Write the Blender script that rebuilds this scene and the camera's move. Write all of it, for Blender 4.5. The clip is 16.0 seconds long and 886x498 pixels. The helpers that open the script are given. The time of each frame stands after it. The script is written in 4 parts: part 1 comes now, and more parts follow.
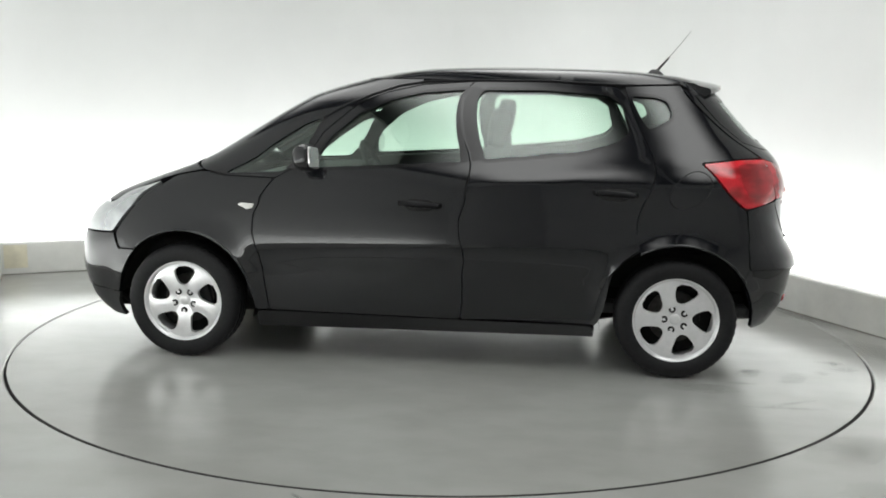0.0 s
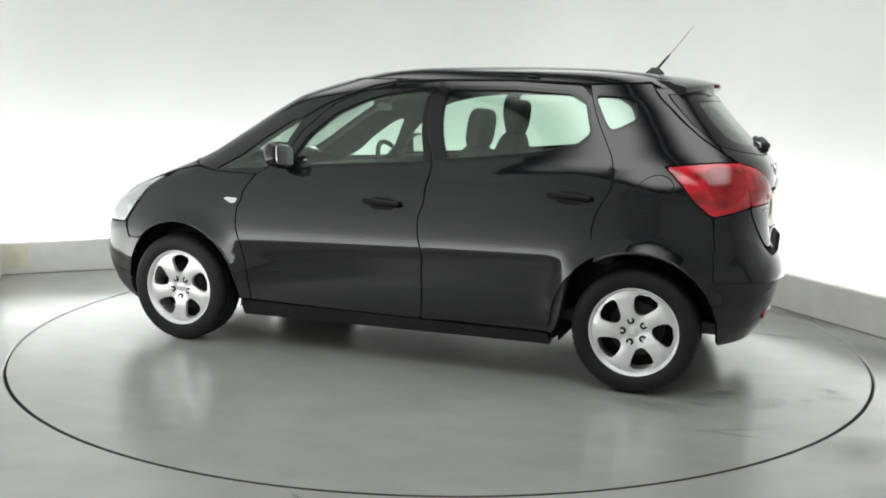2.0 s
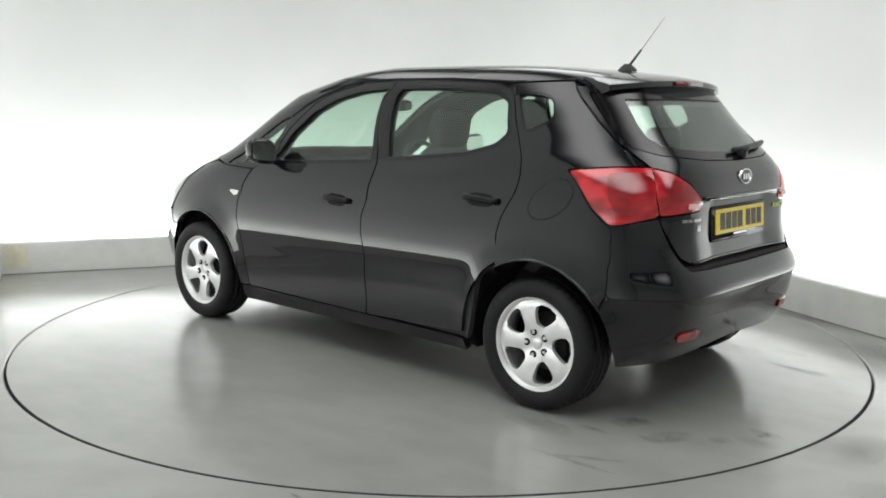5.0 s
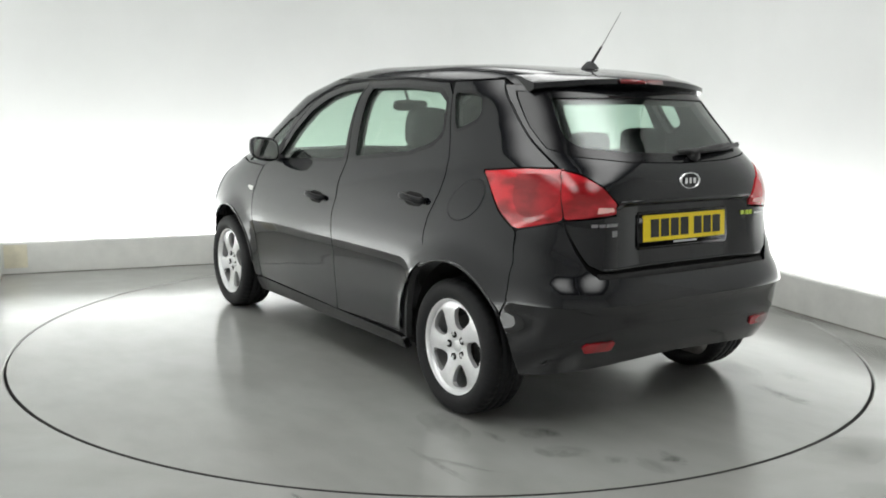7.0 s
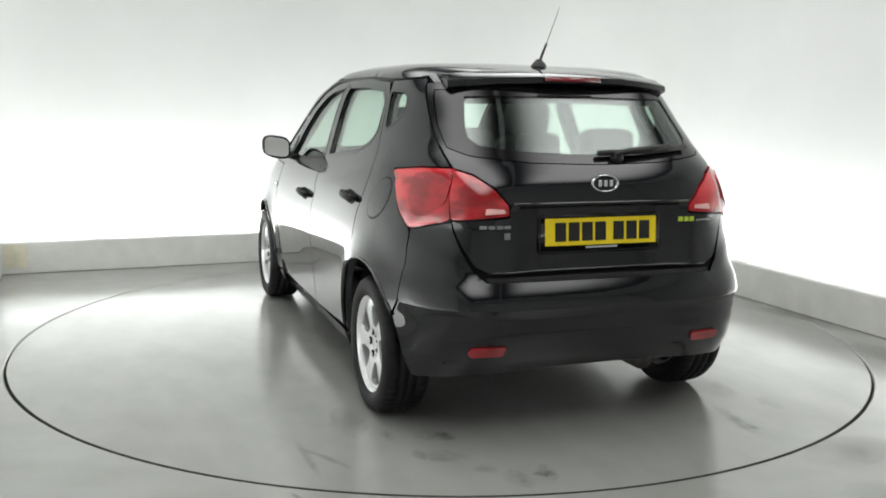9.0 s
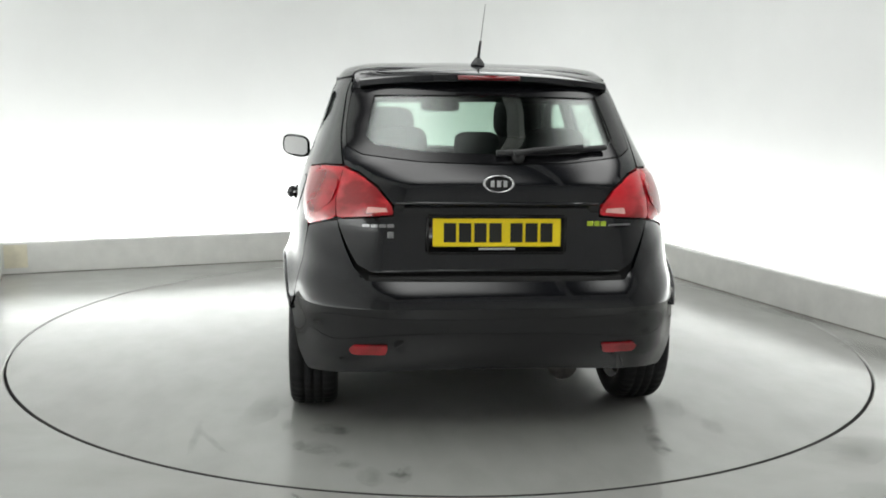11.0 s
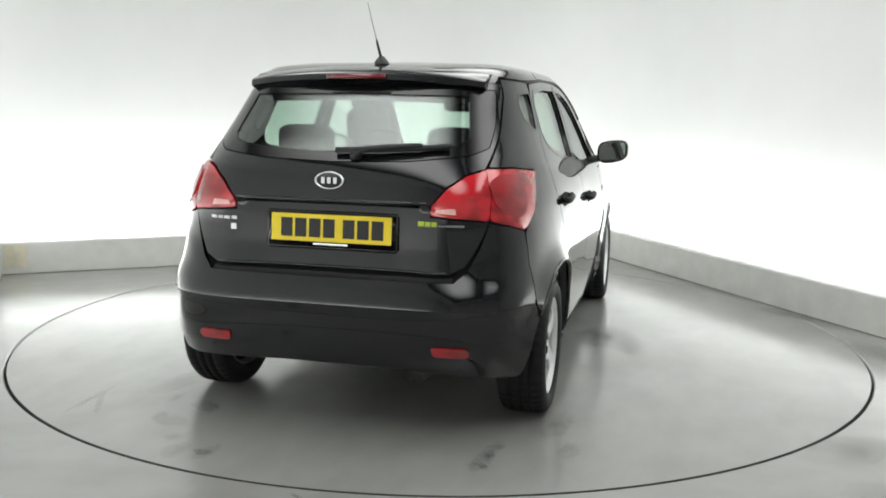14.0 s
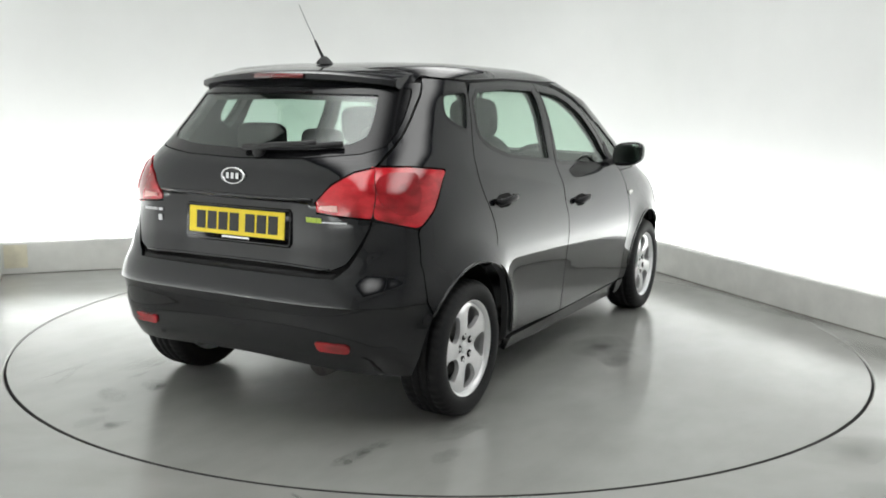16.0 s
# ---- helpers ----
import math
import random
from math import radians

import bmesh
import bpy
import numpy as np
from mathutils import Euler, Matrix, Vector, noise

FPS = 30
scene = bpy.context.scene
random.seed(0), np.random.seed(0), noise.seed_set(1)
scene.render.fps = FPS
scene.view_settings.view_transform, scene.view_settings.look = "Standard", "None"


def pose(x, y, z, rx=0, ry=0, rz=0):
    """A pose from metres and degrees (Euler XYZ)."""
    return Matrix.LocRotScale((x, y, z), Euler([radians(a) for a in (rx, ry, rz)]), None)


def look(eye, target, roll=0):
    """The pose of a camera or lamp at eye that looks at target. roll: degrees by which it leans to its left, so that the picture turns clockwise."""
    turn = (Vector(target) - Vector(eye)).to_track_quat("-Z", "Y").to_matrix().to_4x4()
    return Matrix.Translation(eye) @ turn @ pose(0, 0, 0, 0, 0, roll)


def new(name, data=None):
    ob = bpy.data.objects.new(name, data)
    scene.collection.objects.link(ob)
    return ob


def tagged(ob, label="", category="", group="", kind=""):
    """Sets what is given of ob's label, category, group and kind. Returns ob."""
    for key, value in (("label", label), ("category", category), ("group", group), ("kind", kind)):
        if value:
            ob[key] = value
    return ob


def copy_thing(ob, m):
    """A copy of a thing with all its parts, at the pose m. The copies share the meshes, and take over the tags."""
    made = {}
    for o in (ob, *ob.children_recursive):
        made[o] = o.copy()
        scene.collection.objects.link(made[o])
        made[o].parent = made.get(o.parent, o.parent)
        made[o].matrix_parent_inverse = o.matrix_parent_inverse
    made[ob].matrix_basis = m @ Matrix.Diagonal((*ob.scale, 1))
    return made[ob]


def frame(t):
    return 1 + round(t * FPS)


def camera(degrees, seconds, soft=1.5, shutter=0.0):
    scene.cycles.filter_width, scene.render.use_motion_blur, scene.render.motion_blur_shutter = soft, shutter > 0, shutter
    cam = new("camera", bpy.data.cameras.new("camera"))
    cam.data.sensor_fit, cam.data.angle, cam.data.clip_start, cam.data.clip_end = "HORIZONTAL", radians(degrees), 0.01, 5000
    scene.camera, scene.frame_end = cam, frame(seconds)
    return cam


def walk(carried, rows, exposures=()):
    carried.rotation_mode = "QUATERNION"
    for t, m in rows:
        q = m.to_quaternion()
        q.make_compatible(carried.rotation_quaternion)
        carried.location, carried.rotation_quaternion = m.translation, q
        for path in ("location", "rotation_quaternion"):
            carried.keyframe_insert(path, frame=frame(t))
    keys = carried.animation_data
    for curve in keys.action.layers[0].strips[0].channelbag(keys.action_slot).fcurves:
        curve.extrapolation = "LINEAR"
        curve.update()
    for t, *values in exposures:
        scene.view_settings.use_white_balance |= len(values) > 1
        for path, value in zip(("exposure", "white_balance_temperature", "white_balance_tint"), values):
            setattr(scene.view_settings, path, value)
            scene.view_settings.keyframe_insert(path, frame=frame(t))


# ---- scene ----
cam = camera(51.61, 16.0, soft=1.8)
EYE = Vector((0.0, -5.5455, 1.3919))
YAW, PITCH, ROLL = radians(0.1129), radians(-9.083), 0.908
AIM = EYE + Vector((math.sin(YAW) * math.cos(PITCH), math.cos(YAW) * math.cos(PITCH), math.sin(PITCH)))
walk(cam, [(0.0, look(EYE, AIM, ROLL)), (16.0, look(EYE, AIM, ROLL))])

# ---- world and lights ----
ROOM = radians(22.5)          # the booth stands askew to the camera


def room(u, v, z=0.0):
    c, s = math.cos(ROOM), math.sin(ROOM)
    return Vector((u * c - v * s, u * s + v * c, z))


U0, U1, V0, V1 = -2.6, 2.5, -6.6, 2.73      # inner faces of the low wall
BACK = 0.55                                  # trough between low wall and cove
VEND, VEND_W = -3.3, -4.7                    # the lit cove ends here on the east and the west side
TOP = 3.3

world = bpy.data.worlds.new("world")
scene.world = world
world.use_nodes = True
world.node_tree.nodes["Background"].inputs[0].default_value = (1, 1, 1, 1)
world.node_tree.nodes["Background"].inputs[1].default_value = 0.0


# strip lamps lying in the trough behind the low wall, aimed up the cove
def strip_lamp(name, u, v, du, dv, length, watts):
    data = bpy.data.lights.new(name, "AREA")
    data.shape, data.size, data.size_y, data.energy, data.color = "RECTANGLE", length, 0.10, watts, (0.985, 1.0, 0.99)
    ob = new(name, data)
    z = Vector((-du * 1.6, -dv * 1.6, -1.0)).normalized()      # lamp shines along its own -z
    d = room(z.x, z.y, z.z).normalized()
    x = room(dv, -du, 0).normalized()
    y = d.cross(x)
    m = Matrix((x, y, d)).transposed().to_4x4()
    m.translation = room(u, v, 0.10)
    ob.matrix_world = m


strip_lamp("trough_lamp", -0.1, V1 + 0.2, 0, 1, 5.0, 70)
strip_lamp("trough_lamp", U1 + 0.2, 0.0, 1, 0, 5.2, 58)
strip_lamp("trough_lamp", U0 - 0.2, -0.95, -1, 0, 7.1, 80)
scene.view_settings.exposure = 0.0


# ---- materials ----
def material(name):
    m = bpy.data.materials.new(name)
    m.use_nodes = True
    return m, m.node_tree, m.node_tree.nodes["Principled BSDF"]


def noise_ramp(nt, scale, stops, detail=4.0, rough=0.55, distort=0.0, coords="Object", stretch=None):
    tc = nt.nodes.new("ShaderNodeTexCoord")
    src = tc.outputs[coords]
    if stretch:
        mp = nt.nodes.new("ShaderNodeMapping")
        mp.inputs["Scale"].default_value = stretch
        nt.links.new(src, mp.inputs["Vector"])
        src = mp.outputs[0]
    n = nt.nodes.new("ShaderNodeTexNoise")
    n.inputs["Scale"].default_value, n.inputs["Detail"].default_value = scale, detail
    n.inputs["Roughness"].default_value, n.inputs["Distortion"].default_value = rough, distort
    nt.links.new(src, n.inputs["Vector"])
    r = nt.nodes.new("ShaderNodeValToRGB")
    r.color_ramp.elements[0].position, r.color_ramp.elements[0].color = stops[0][0], (*stops[0][1], 1)
    r.color_ramp.elements[1].position, r.color_ramp.elements[1].color = stops[-1][0], (*stops[-1][1], 1)
    for p, c in stops[1:-1]:
        e = r.color_ramp.elements.new(p)
        e.color = (*c, 1)
    nt.links.new(n.outputs["Fac"], r.inputs["Fac"])
    return r.outputs["Color"], n.outputs["Fac"]


def times(nt, a, b, fac=1.0, mode="MULTIPLY"):
    m = nt.nodes.new("ShaderNodeMix")
    m.data_type, m.blend_type = "RGBA", mode
    m.inputs[0].default_value = fac
    nt.links.new(a, m.inputs[6])
    nt.links.new(b, m.inputs[7])
    return m.outputs[2]


def bumped(nt, bsdf, height, strength, distance=0.002):
    b = nt.nodes.new("ShaderNodeBump")
    b.inputs["Strength"].default_value, b.inputs["Distance"].default_value = strength, distance
    nt.links.new(height, b.inputs["Height"])
    nt.links.new(b.outputs[0], bsdf.inputs["Normal"])


def grey(v, tint=(1, 1, 1)):
    return tuple(v * c for c in tint)


def plain(name, colour, rough, metal=0.0, spread=0.15, scale=60.0, bump=0.05, coat=0.0, spec=0.5):
    m, nt, b = material(name)
    lo, hi = tuple(c * (1 - spread) for c in colour), tuple(min(1, c * (1 + spread)) for c in colour)
    col, fac = noise_ramp(nt, scale, [(0.3, lo), (0.7, hi)])
    nt.links.new(col, b.inputs["Base Color"])
    b.inputs["Roughness"].default_value, b.inputs["Metallic"].default_value = rough, metal
    b.inputs["Coat Weight"].default_value, b.inputs["Coat Roughness"].default_value = coat, 0.03
    b.inputs["Specular IOR Level"].default_value = spec
    if bump:
        bumped(nt, b, fac, bump)
    return m


def floor_paint(name, base, worn):
    m, nt, b = material(name)
    big, f1 = noise_ramp(nt, 0.8, [(0.25, grey(base * 0.88, (1.0, 0.995, 0.94))), (0.75, grey(base * 1.08, (0.99, 1.01, 0.97)))], 3, 0.5)
    scuff, f2 = noise_ramp(nt, 3.0, [(0.22, grey(worn)), (0.62, grey(1.0))], 4, 0.55, 0.0, stretch=(1, 1.7, 1))
    grain, f3 = noise_ramp(nt, 160, [(0.3, grey(0.95)), (0.7, grey(1.0))], 2)
    nt.links.new(times(nt, times(nt, big, scuff), grain), b.inputs["Base Color"])
    rr, f4 = noise_ramp(nt, 1.6, [(0.3, grey(0.14)), (0.7, grey(0.25))], 4, 0.6)
    nt.links.new(rr, b.inputs["Roughness"])
    b.inputs["Specular IOR Level"].default_value = 0.95
    bumped(nt, b, f3, 0.06, 0.001)
    return m


M_FLOOR = floor_paint("grey_floor_paint", 0.355, 0.90)
M_TABLE = floor_paint("turntable_paint", 0.335, 0.89)
M_WALL = plain("matt_white_cove_paint", (0.80, 0.81, 0.80), 0.85, spread=0.02, scale=1.5, bump=0.02)
M_KERB = plain("scuffed_white_low_wall_paint", (0.70, 0.70, 0.67), 0.6, spread=0.06, scale=7, bump=0.08)
M_STAIN = plain("yellowed_paint", (0.70, 0.66, 0.52), 0.6, spread=0.1, scale=12)
M_UNSEEN_WALL = plain("off_white_unseen_wall_paint", (0.62, 0.62, 0.61), 0.8, spread=0.06, scale=3)
M_FOOT_SHADE = plain("grimy_contact_shade", (0.20, 0.19, 0.17), 0.8, spread=0.5, scale=9)
M_GAP = plain("dark_gap", (0.025, 0.025, 0.024), 0.8)
M_CEIL = plain("white_ceiling_paint", (0.75, 0.75, 0.74), 0.9, spread=0.03, scale=4)


def paint_black():
    m, nt, b = material("black_pearl_car_paint")
    col, fac = noise_ramp(nt, 900, [(0.45, (0.0022, 0.0025, 0.0035)), (0.75, (0.008, 0.009, 0.013))], 1)
    nt.links.new(col, b.inputs["Base Color"])
    b.inputs["Metallic"].default_value = 0.0
    b.inputs["Roughness"].default_value = 0.40
    b.inputs["Specular IOR Level"].default_value = 0.05
    b.inputs["Coat Weight"].default_value = 1.0
    b.inputs["Coat Roughness"].default_value = 0.045
    b.inputs["Coat IOR"].default_value = 1.58
    soft, f = noise_ramp(nt, 9, [(0.3, (0.4,) * 3), (0.7, (0.6,) * 3)], 2)
    bumped(nt, b, f, 0.05, 0.004)
    return m


M_PAINT = paint_black()
M_PLASTIC = plain("black_grained_plastic", (0.012, 0.012, 0.013), 0.5, spread=0.3, scale=400, bump=0.15)
M_GLOSS = plain("gloss_black_trim", (0.006, 0.006, 0.007), 0.12, spread=0.1)
M_SEAL = plain("black_window_rubber", (0.006, 0.006, 0.007), 0.35, spread=0.2, scale=80, spec=0.15)
M_LINER = plain("dark_liner", (0.012, 0.012, 0.012), 0.9, spread=0.3, scale=40)
M_TYRE = plain("tyre_rubber", (0.009, 0.009, 0.010), 0.62, spread=0.25, scale=90, bump=0.2, spec=0.3)
M_ALLOY = plain("silver_alloy", (0.80, 0.80, 0.81), 0.30, metal=0.55, spread=0.05, scale=25, bump=0.02, coat=0.4)
M_STEEL = plain("brake_steel", (0.10, 0.095, 0.09), 0.5, metal=0.8, spread=0.3, scale=30)
M_CHROME = plain("chrome", (0.75, 0.75, 0.76), 0.12, metal=1.0, spread=0.03)
M_BADGE = plain("dull_chrome_badge", (0.38, 0.38, 0.39), 0.30, metal=1.0, spread=0.1)
M_CLOTH = plain("charcoal_seat_cloth", (0.05, 0.052, 0.053), 0.95, spread=0.3, scale=250, bump=0.2)
M_TRIM = plain("dark_grey_cabin_plastic", (0.035, 0.036, 0.037), 0.6, spread=0.2, scale=120, bump=0.1)
M_HEADLINING = plain("grey_headlining", (0.25, 0.25, 0.24), 0.95, spread=0.1, scale=120)
M_YELLOW = plain("yellow_plate", (0.86, 0.66, 0.010), 0.4, spread=0.03, scale=20, bump=0.0)
M_INK = plain("black_ink", (0.008, 0.008, 0.008), 0.5)
M_GREEN = plain("lime_green_badge", (0.42, 0.55, 0.04), 0.35, spread=0.04)
M_AMBERCLEAR = plain("clear_indicator_lens", (0.75, 0.75, 0.72), 0.15, metal=0.4, spread=0.1)


def glass(name, tint, gloss=0.07):
    m = bpy.data.materials.new(name)
    m.use_nodes = True
    nt = m.node_tree
    nt.nodes.clear()
    out = nt.nodes.new("ShaderNodeOutputMaterial")
    tr, gl = nt.nodes.new("ShaderNodeBsdfTransparent"), nt.nodes.new("ShaderNodeBsdfGlossy")
    tr.inputs[0].default_value, gl.inputs["Roughness"].default_value = (*tint, 1), 0.02
    lw, mix = nt.nodes.new("ShaderNodeLayerWeight"), nt.nodes.new("ShaderNodeMixShader")
    lw.inputs[0].default_value = 0.5
    pw, fr = nt.nodes.new("ShaderNodeMath"), nt.nodes.new("ShaderNodeMath")
    pw.operation, fr.operation = "POWER", "MULTIPLY_ADD"
    pw.inputs[1].default_value, fr.inputs[1].default_value, fr.inputs[2].default_value = 5.0, 0.9, gloss
    nt.links.new(lw.outputs["Facing"], pw.inputs[0])
    nt.links.new(pw.outputs[0], fr.inputs[0])
    nt.links.new(fr.outputs[0], mix.inputs[0])
    nt.links.new(tr.outputs[0], mix.inputs[1])
    nt.links.new(gl.outputs[0], mix.inputs[2])
    nt.links.new(mix.outputs[0], out.inputs[0])
    return m


M_GLASS = glass("green_tinted_glass", (0.87, 0.95, 0.90))
M_SCREEN = glass("rear_privacy_glass", (0.83, 0.90, 0.865), 0.10)
M_MIRROR = plain("mirror_silver", (0.85, 0.85, 0.85), 0.03, metal=1.0, spread=0.01, bump=0)


def lens(name, colour, deep):
    m, nt, b = material(name)
    base, f1 = noise_ramp(nt, 9, [(0.36, deep), (0.58, colour)], 2, 0.4, stretch=(1, 1, 1.8))
    fine, f2 = noise_ramp(nt, 260, [(0.35, (0.82, 0.8, 0.8)), (0.65, (1, 1, 1))], 1)
    nt.links.new(times(nt, base, fine), b.inputs["Base Color"])
    bumped(nt, b, f2, 0.08, 0.001)
    b.inputs["Roughness"].default_value = 0.12
    b.inputs["Coat Weight"].default_value = 1.0
    b.inputs["Subsurface Weight"].default_value = 0.0
    return m


M_RED = lens("red_lamp_lens", (0.66, 0.016, 0.028), (0.28, 0.004, 0.008))
M_REDDARK = lens("dark_red_reflector", (0.42, 0.008, 0.016), (0.26, 0.004, 0.008))
M_CHAMBER = lens("deep_red_lamp_chamber", (0.42, 0.010, 0.018), (0.24, 0.004, 0.008))
M_BRAKE = lens("unlit_brake_light_lens", (0.20, 0.006, 0.010), (0.13, 0.003, 0.006))
M_PALE = plain("pale_reversing_lens", (0.85, 0.45, 0.42), 0.15, spread=0.1, coat=1.0)
M_HEAD = plain("clear_headlamp", (0.55, 0.57, 0.58), 0.18, metal=0.7, spread=0.25, scale=12, coat=1.0)


# ---- mesh helpers ----
def part(name, bm, mat, parent=None, label="", smooth=True):
    me = bpy.data.meshes.new(name)
    bm.to_mesh(me)
    bm.free()
    me.materials.append(mat)
    if smooth:
        me.polygons.foreach_set("use_smooth", [True] * len(me.polygons))
    ob = new(name, me)
    ob.parent = parent
    if label:
        tagged(ob, label)
    return ob


def sharpened(ob, degrees=35):
    ob.data.set_sharp_from_angle(angle=radians(degrees))
    return ob


def box(x0, y0, z0, x1, y1, z1, bevel=0.0, segs=2):
    bm = bmesh.new()
    bmesh.ops.create_cube(bm, size=1)
    for v in bm.verts:
        v.co = Vector((x0 if v.co.x < 0 else x1, y0 if v.co.y < 0 else y1, z0 if v.co.z < 0 else z1))
    if bevel:
        bmesh.ops.bevel(bm, geom=bm.edges[:], offset=bevel, segments=segs, profile=0.5, affect="EDGES")
    return bm


def moved(bm, m):
    bmesh.ops.transform(bm, matrix=m, verts=bm.verts[:])
    return bm


def joined(*parts):
    bm = bmesh.new()
    for p in parts:
        me = bpy.data.meshes.new("tmp")
        p.to_mesh(me)
        p.free()
        bm.from_mesh(me)
        bpy.data.meshes.remove(me)
    return bm


def turned(profile, segs=64, axis="Y"):
    """Turn a profile of (radius, offset) about an axis."""
    bm = bmesh.new()
    rings = []
    for k in range(segs):
        a = 2 * math.pi * k / segs
        rings.append([bm.verts.new((r * math.cos(a), o, r * math.sin(a))) for r, o in profile])
    for k in range(segs):
        p, q = rings[k], rings[(k + 1) % segs]
        for i in range(len(profile) - 1):
            bm.faces.new((p[i], q[i], q[i + 1], p[i + 1]))
    bmesh.ops.remove_doubles(bm, verts=bm.verts[:], dist=1e-5)
    bmesh.ops.recalc_face_normals(bm, faces=bm.faces[:])
    if axis == "Z":
        moved(bm, pose(0, 0, 0, 90))
    return bm


def tube(points, radius, segs=10, taper=1.0):
    bm = bmesh.new()
    rings, pts = [], [Vector(p) for p in points]
    for i, p in enumerate(pts):
        d = (pts[min(i + 1, len(pts) - 1)] - pts[max(i - 1, 0)]).normalized()
        a = d.orthogonal().normalized()
        b = d.cross(a)
        r = radius * (1 + (taper - 1) * i / max(1, len(pts) - 1))
        rings.append([bm.verts.new(p + r * (math.cos(2 * math.pi * k / segs) * a + math.sin(2 * math.pi * k / segs) * b)) for k in range(segs)])
    for p, q in zip(rings, rings[1:]):
        for k in range(segs):
            bm.faces.new((p[k], p[(k + 1) % segs], q[(k + 1) % segs], q[k]))
    bm.faces.new(rings[0][::-1])
    bm.faces.new(rings[-1])
    bmesh.ops.recalc_face_normals(bm, faces=bm.faces[:])
    return bm


# ---- the booth ----
def prism(corners, z0, z1):
    bm = bmesh.new()
    lo, hi = [bm.verts.new((p.x, p.y, z0)) for p in corners], [bm.verts.new((p.x, p.y, z1)) for p in corners]
    n = len(corners)
    for i in range(n):
        bm.faces.new((lo[i], lo[(i + 1) % n], hi[(i + 1) % n], hi[i]))
    bm.faces.new(lo[::-1])
    bm.faces.new(hi)
    bmesh.ops.recalc_face_normals(bm, faces=bm.faces[:])
    return bm


def quad_uv(u0, v0, u1, v1):
    return [room(u0, v0), room(u1, v0), room(u1, v1), room(u0, v1)]


TABLE_R = 2.4425


def booth():
    # floor with a round hole for the turntable
    bm = bmesh.new()
    n = 160
    ring, lip, low = [[bm.verts.new((r * math.cos(2 * math.pi * k / n), r * math.sin(2 * math.pi * k / n), z)) for k in range(n)] for r, z in ((TABLE_R + 0.014, 0.0), (TABLE_R + 0.007, -0.007), (TABLE_R + 0.007, -0.05))]
    far = []
    for k in range(n):
        a = 2 * math.pi * k / n
        c, s = math.cos(a - ROOM), math.sin(a - ROOM)
        big = min(((U1 + 1) if c > 0 else (U0 - 1)) / c if abs(c) > 1e-6 else 1e9, ((V1 + 1) if s > 0 else (V0 - 1)) / s if abs(s) > 1e-6 else 1e9)
        p = room(big * c, big * s)
        far.append(bm.verts.new((p.x, p.y, 0)))
    for k in range(n):
        j = (k + 1) % n
        bm.faces.new((ring[k], far[k], far[j], ring[j]))
        bm.faces.new((lip[k], ring[k], ring[j], lip[j]))
        bm.faces.new((low[k], lip[k], lip[j], low[j]))
    corner = [bm.verts.new(room(u, v)) for u in (U0 - 1, U1 + 1) for v in (V0 - 1, V1 + 1)]
    for c in corner:
        k = max(range(n), key=lambda i: (far[i].co.normalized().dot(c.co.normalized())))
        j = (k + 1) % n if far[(k + 1) % n].co.normalized().dot(c.co.normalized()) > far[k - 1].co.normalized().dot(c.co.normalized()) else k - 1
        f = bm.faces.new((far[k], c, far[j]))
        if f.normal.z < 0:
            f.normal_flip()
    ob = part("floor", bm, M_FLOOR, smooth=False)
    global FLOOR
    FLOOR = ob
    tagged(ob, "grey painted concrete floor with scuffs and faint stains", "floor", kind="structure")
    bm = bmesh.new()
    bmesh.ops.create_circle(bm, cap_ends=True, segments=96, radius=TABLE_R + 0.3, matrix=Matrix.Translation((0, 0, -0.05)))
    tagged(part("turntable_pit", bm, M_GAP), "dark pit under the turntable", "floor", kind="structure")

    # low wall that hides the trough lamps
    t = 0.09
    h = 0.25
    for name, q in (("low_wall_north", quad_uv(U0 - t, V1, U1 + t, V1 + t)), ("low_wall_east", quad_uv(U1, VEND, U1 + t, V1)), ("low_wall_west", quad_uv(U0 - t, VEND_W, U0, V1))):
        bm = prism(q, 0.0, h)
        bmesh.ops.bevel(bm, geom=[e for e in bm.edges if min(v.co.z for v in e.verts) > 0.2], offset=0.008, segments=2, affect="EDGES")
        tagged(part(name, bm, M_KERB, smooth=False), "low off-white painted wall along the floor edge", "wall", kind="structure")

    # dark strip that paints contact shade and grime along the low wall's foot
    e = 0.007
    for q in (quad_uv(U0, V1 - e, U1 - e, V1 - 0.001), quad_uv(U1 - e, VEND, U1 - 0.001, V1 - 0.001), quad_uv(U0 + 0.001, VEND_W, U0 + e, V1 - e)):
        tagged(part("trim", prism(q, 0.0, 0.006), M_FOOT_SHADE, smooth=False), "dark strip of contact shade and grime at the foot of the low wall", "trim", kind="structure")
    tagged(part("trim", prism(quad_uv(U0 + 0.02, V1 - 0.003, U0 + 0.19, V1 - 0.0005), 0.05, 0.235), M_STAIN, smooth=False), "yellowed patch of paint on the low wall", "trim", kind="structure")
    # cove: upright walls with a rounded corner, curving into the ceiling
    def cove_plan(inset, r):
        u0, u1, v1 = U0 - BACK + inset, U1 + BACK - inset, V1 + BACK - inset
        pts = [(u0, VEND_W)]
        for cu, a0 in ((u0 + r, math.pi), (u1 - r, math.pi / 2)):
            for k in range(13):
                a = a0 - (math.pi / 2) * k / 12
                pts.append((cu + r * math.cos(a), v1 - r + r * math.sin(a)))
        pts.append((u1, VEND))
        return pts
    bm = bmesh.new()
    rows = []
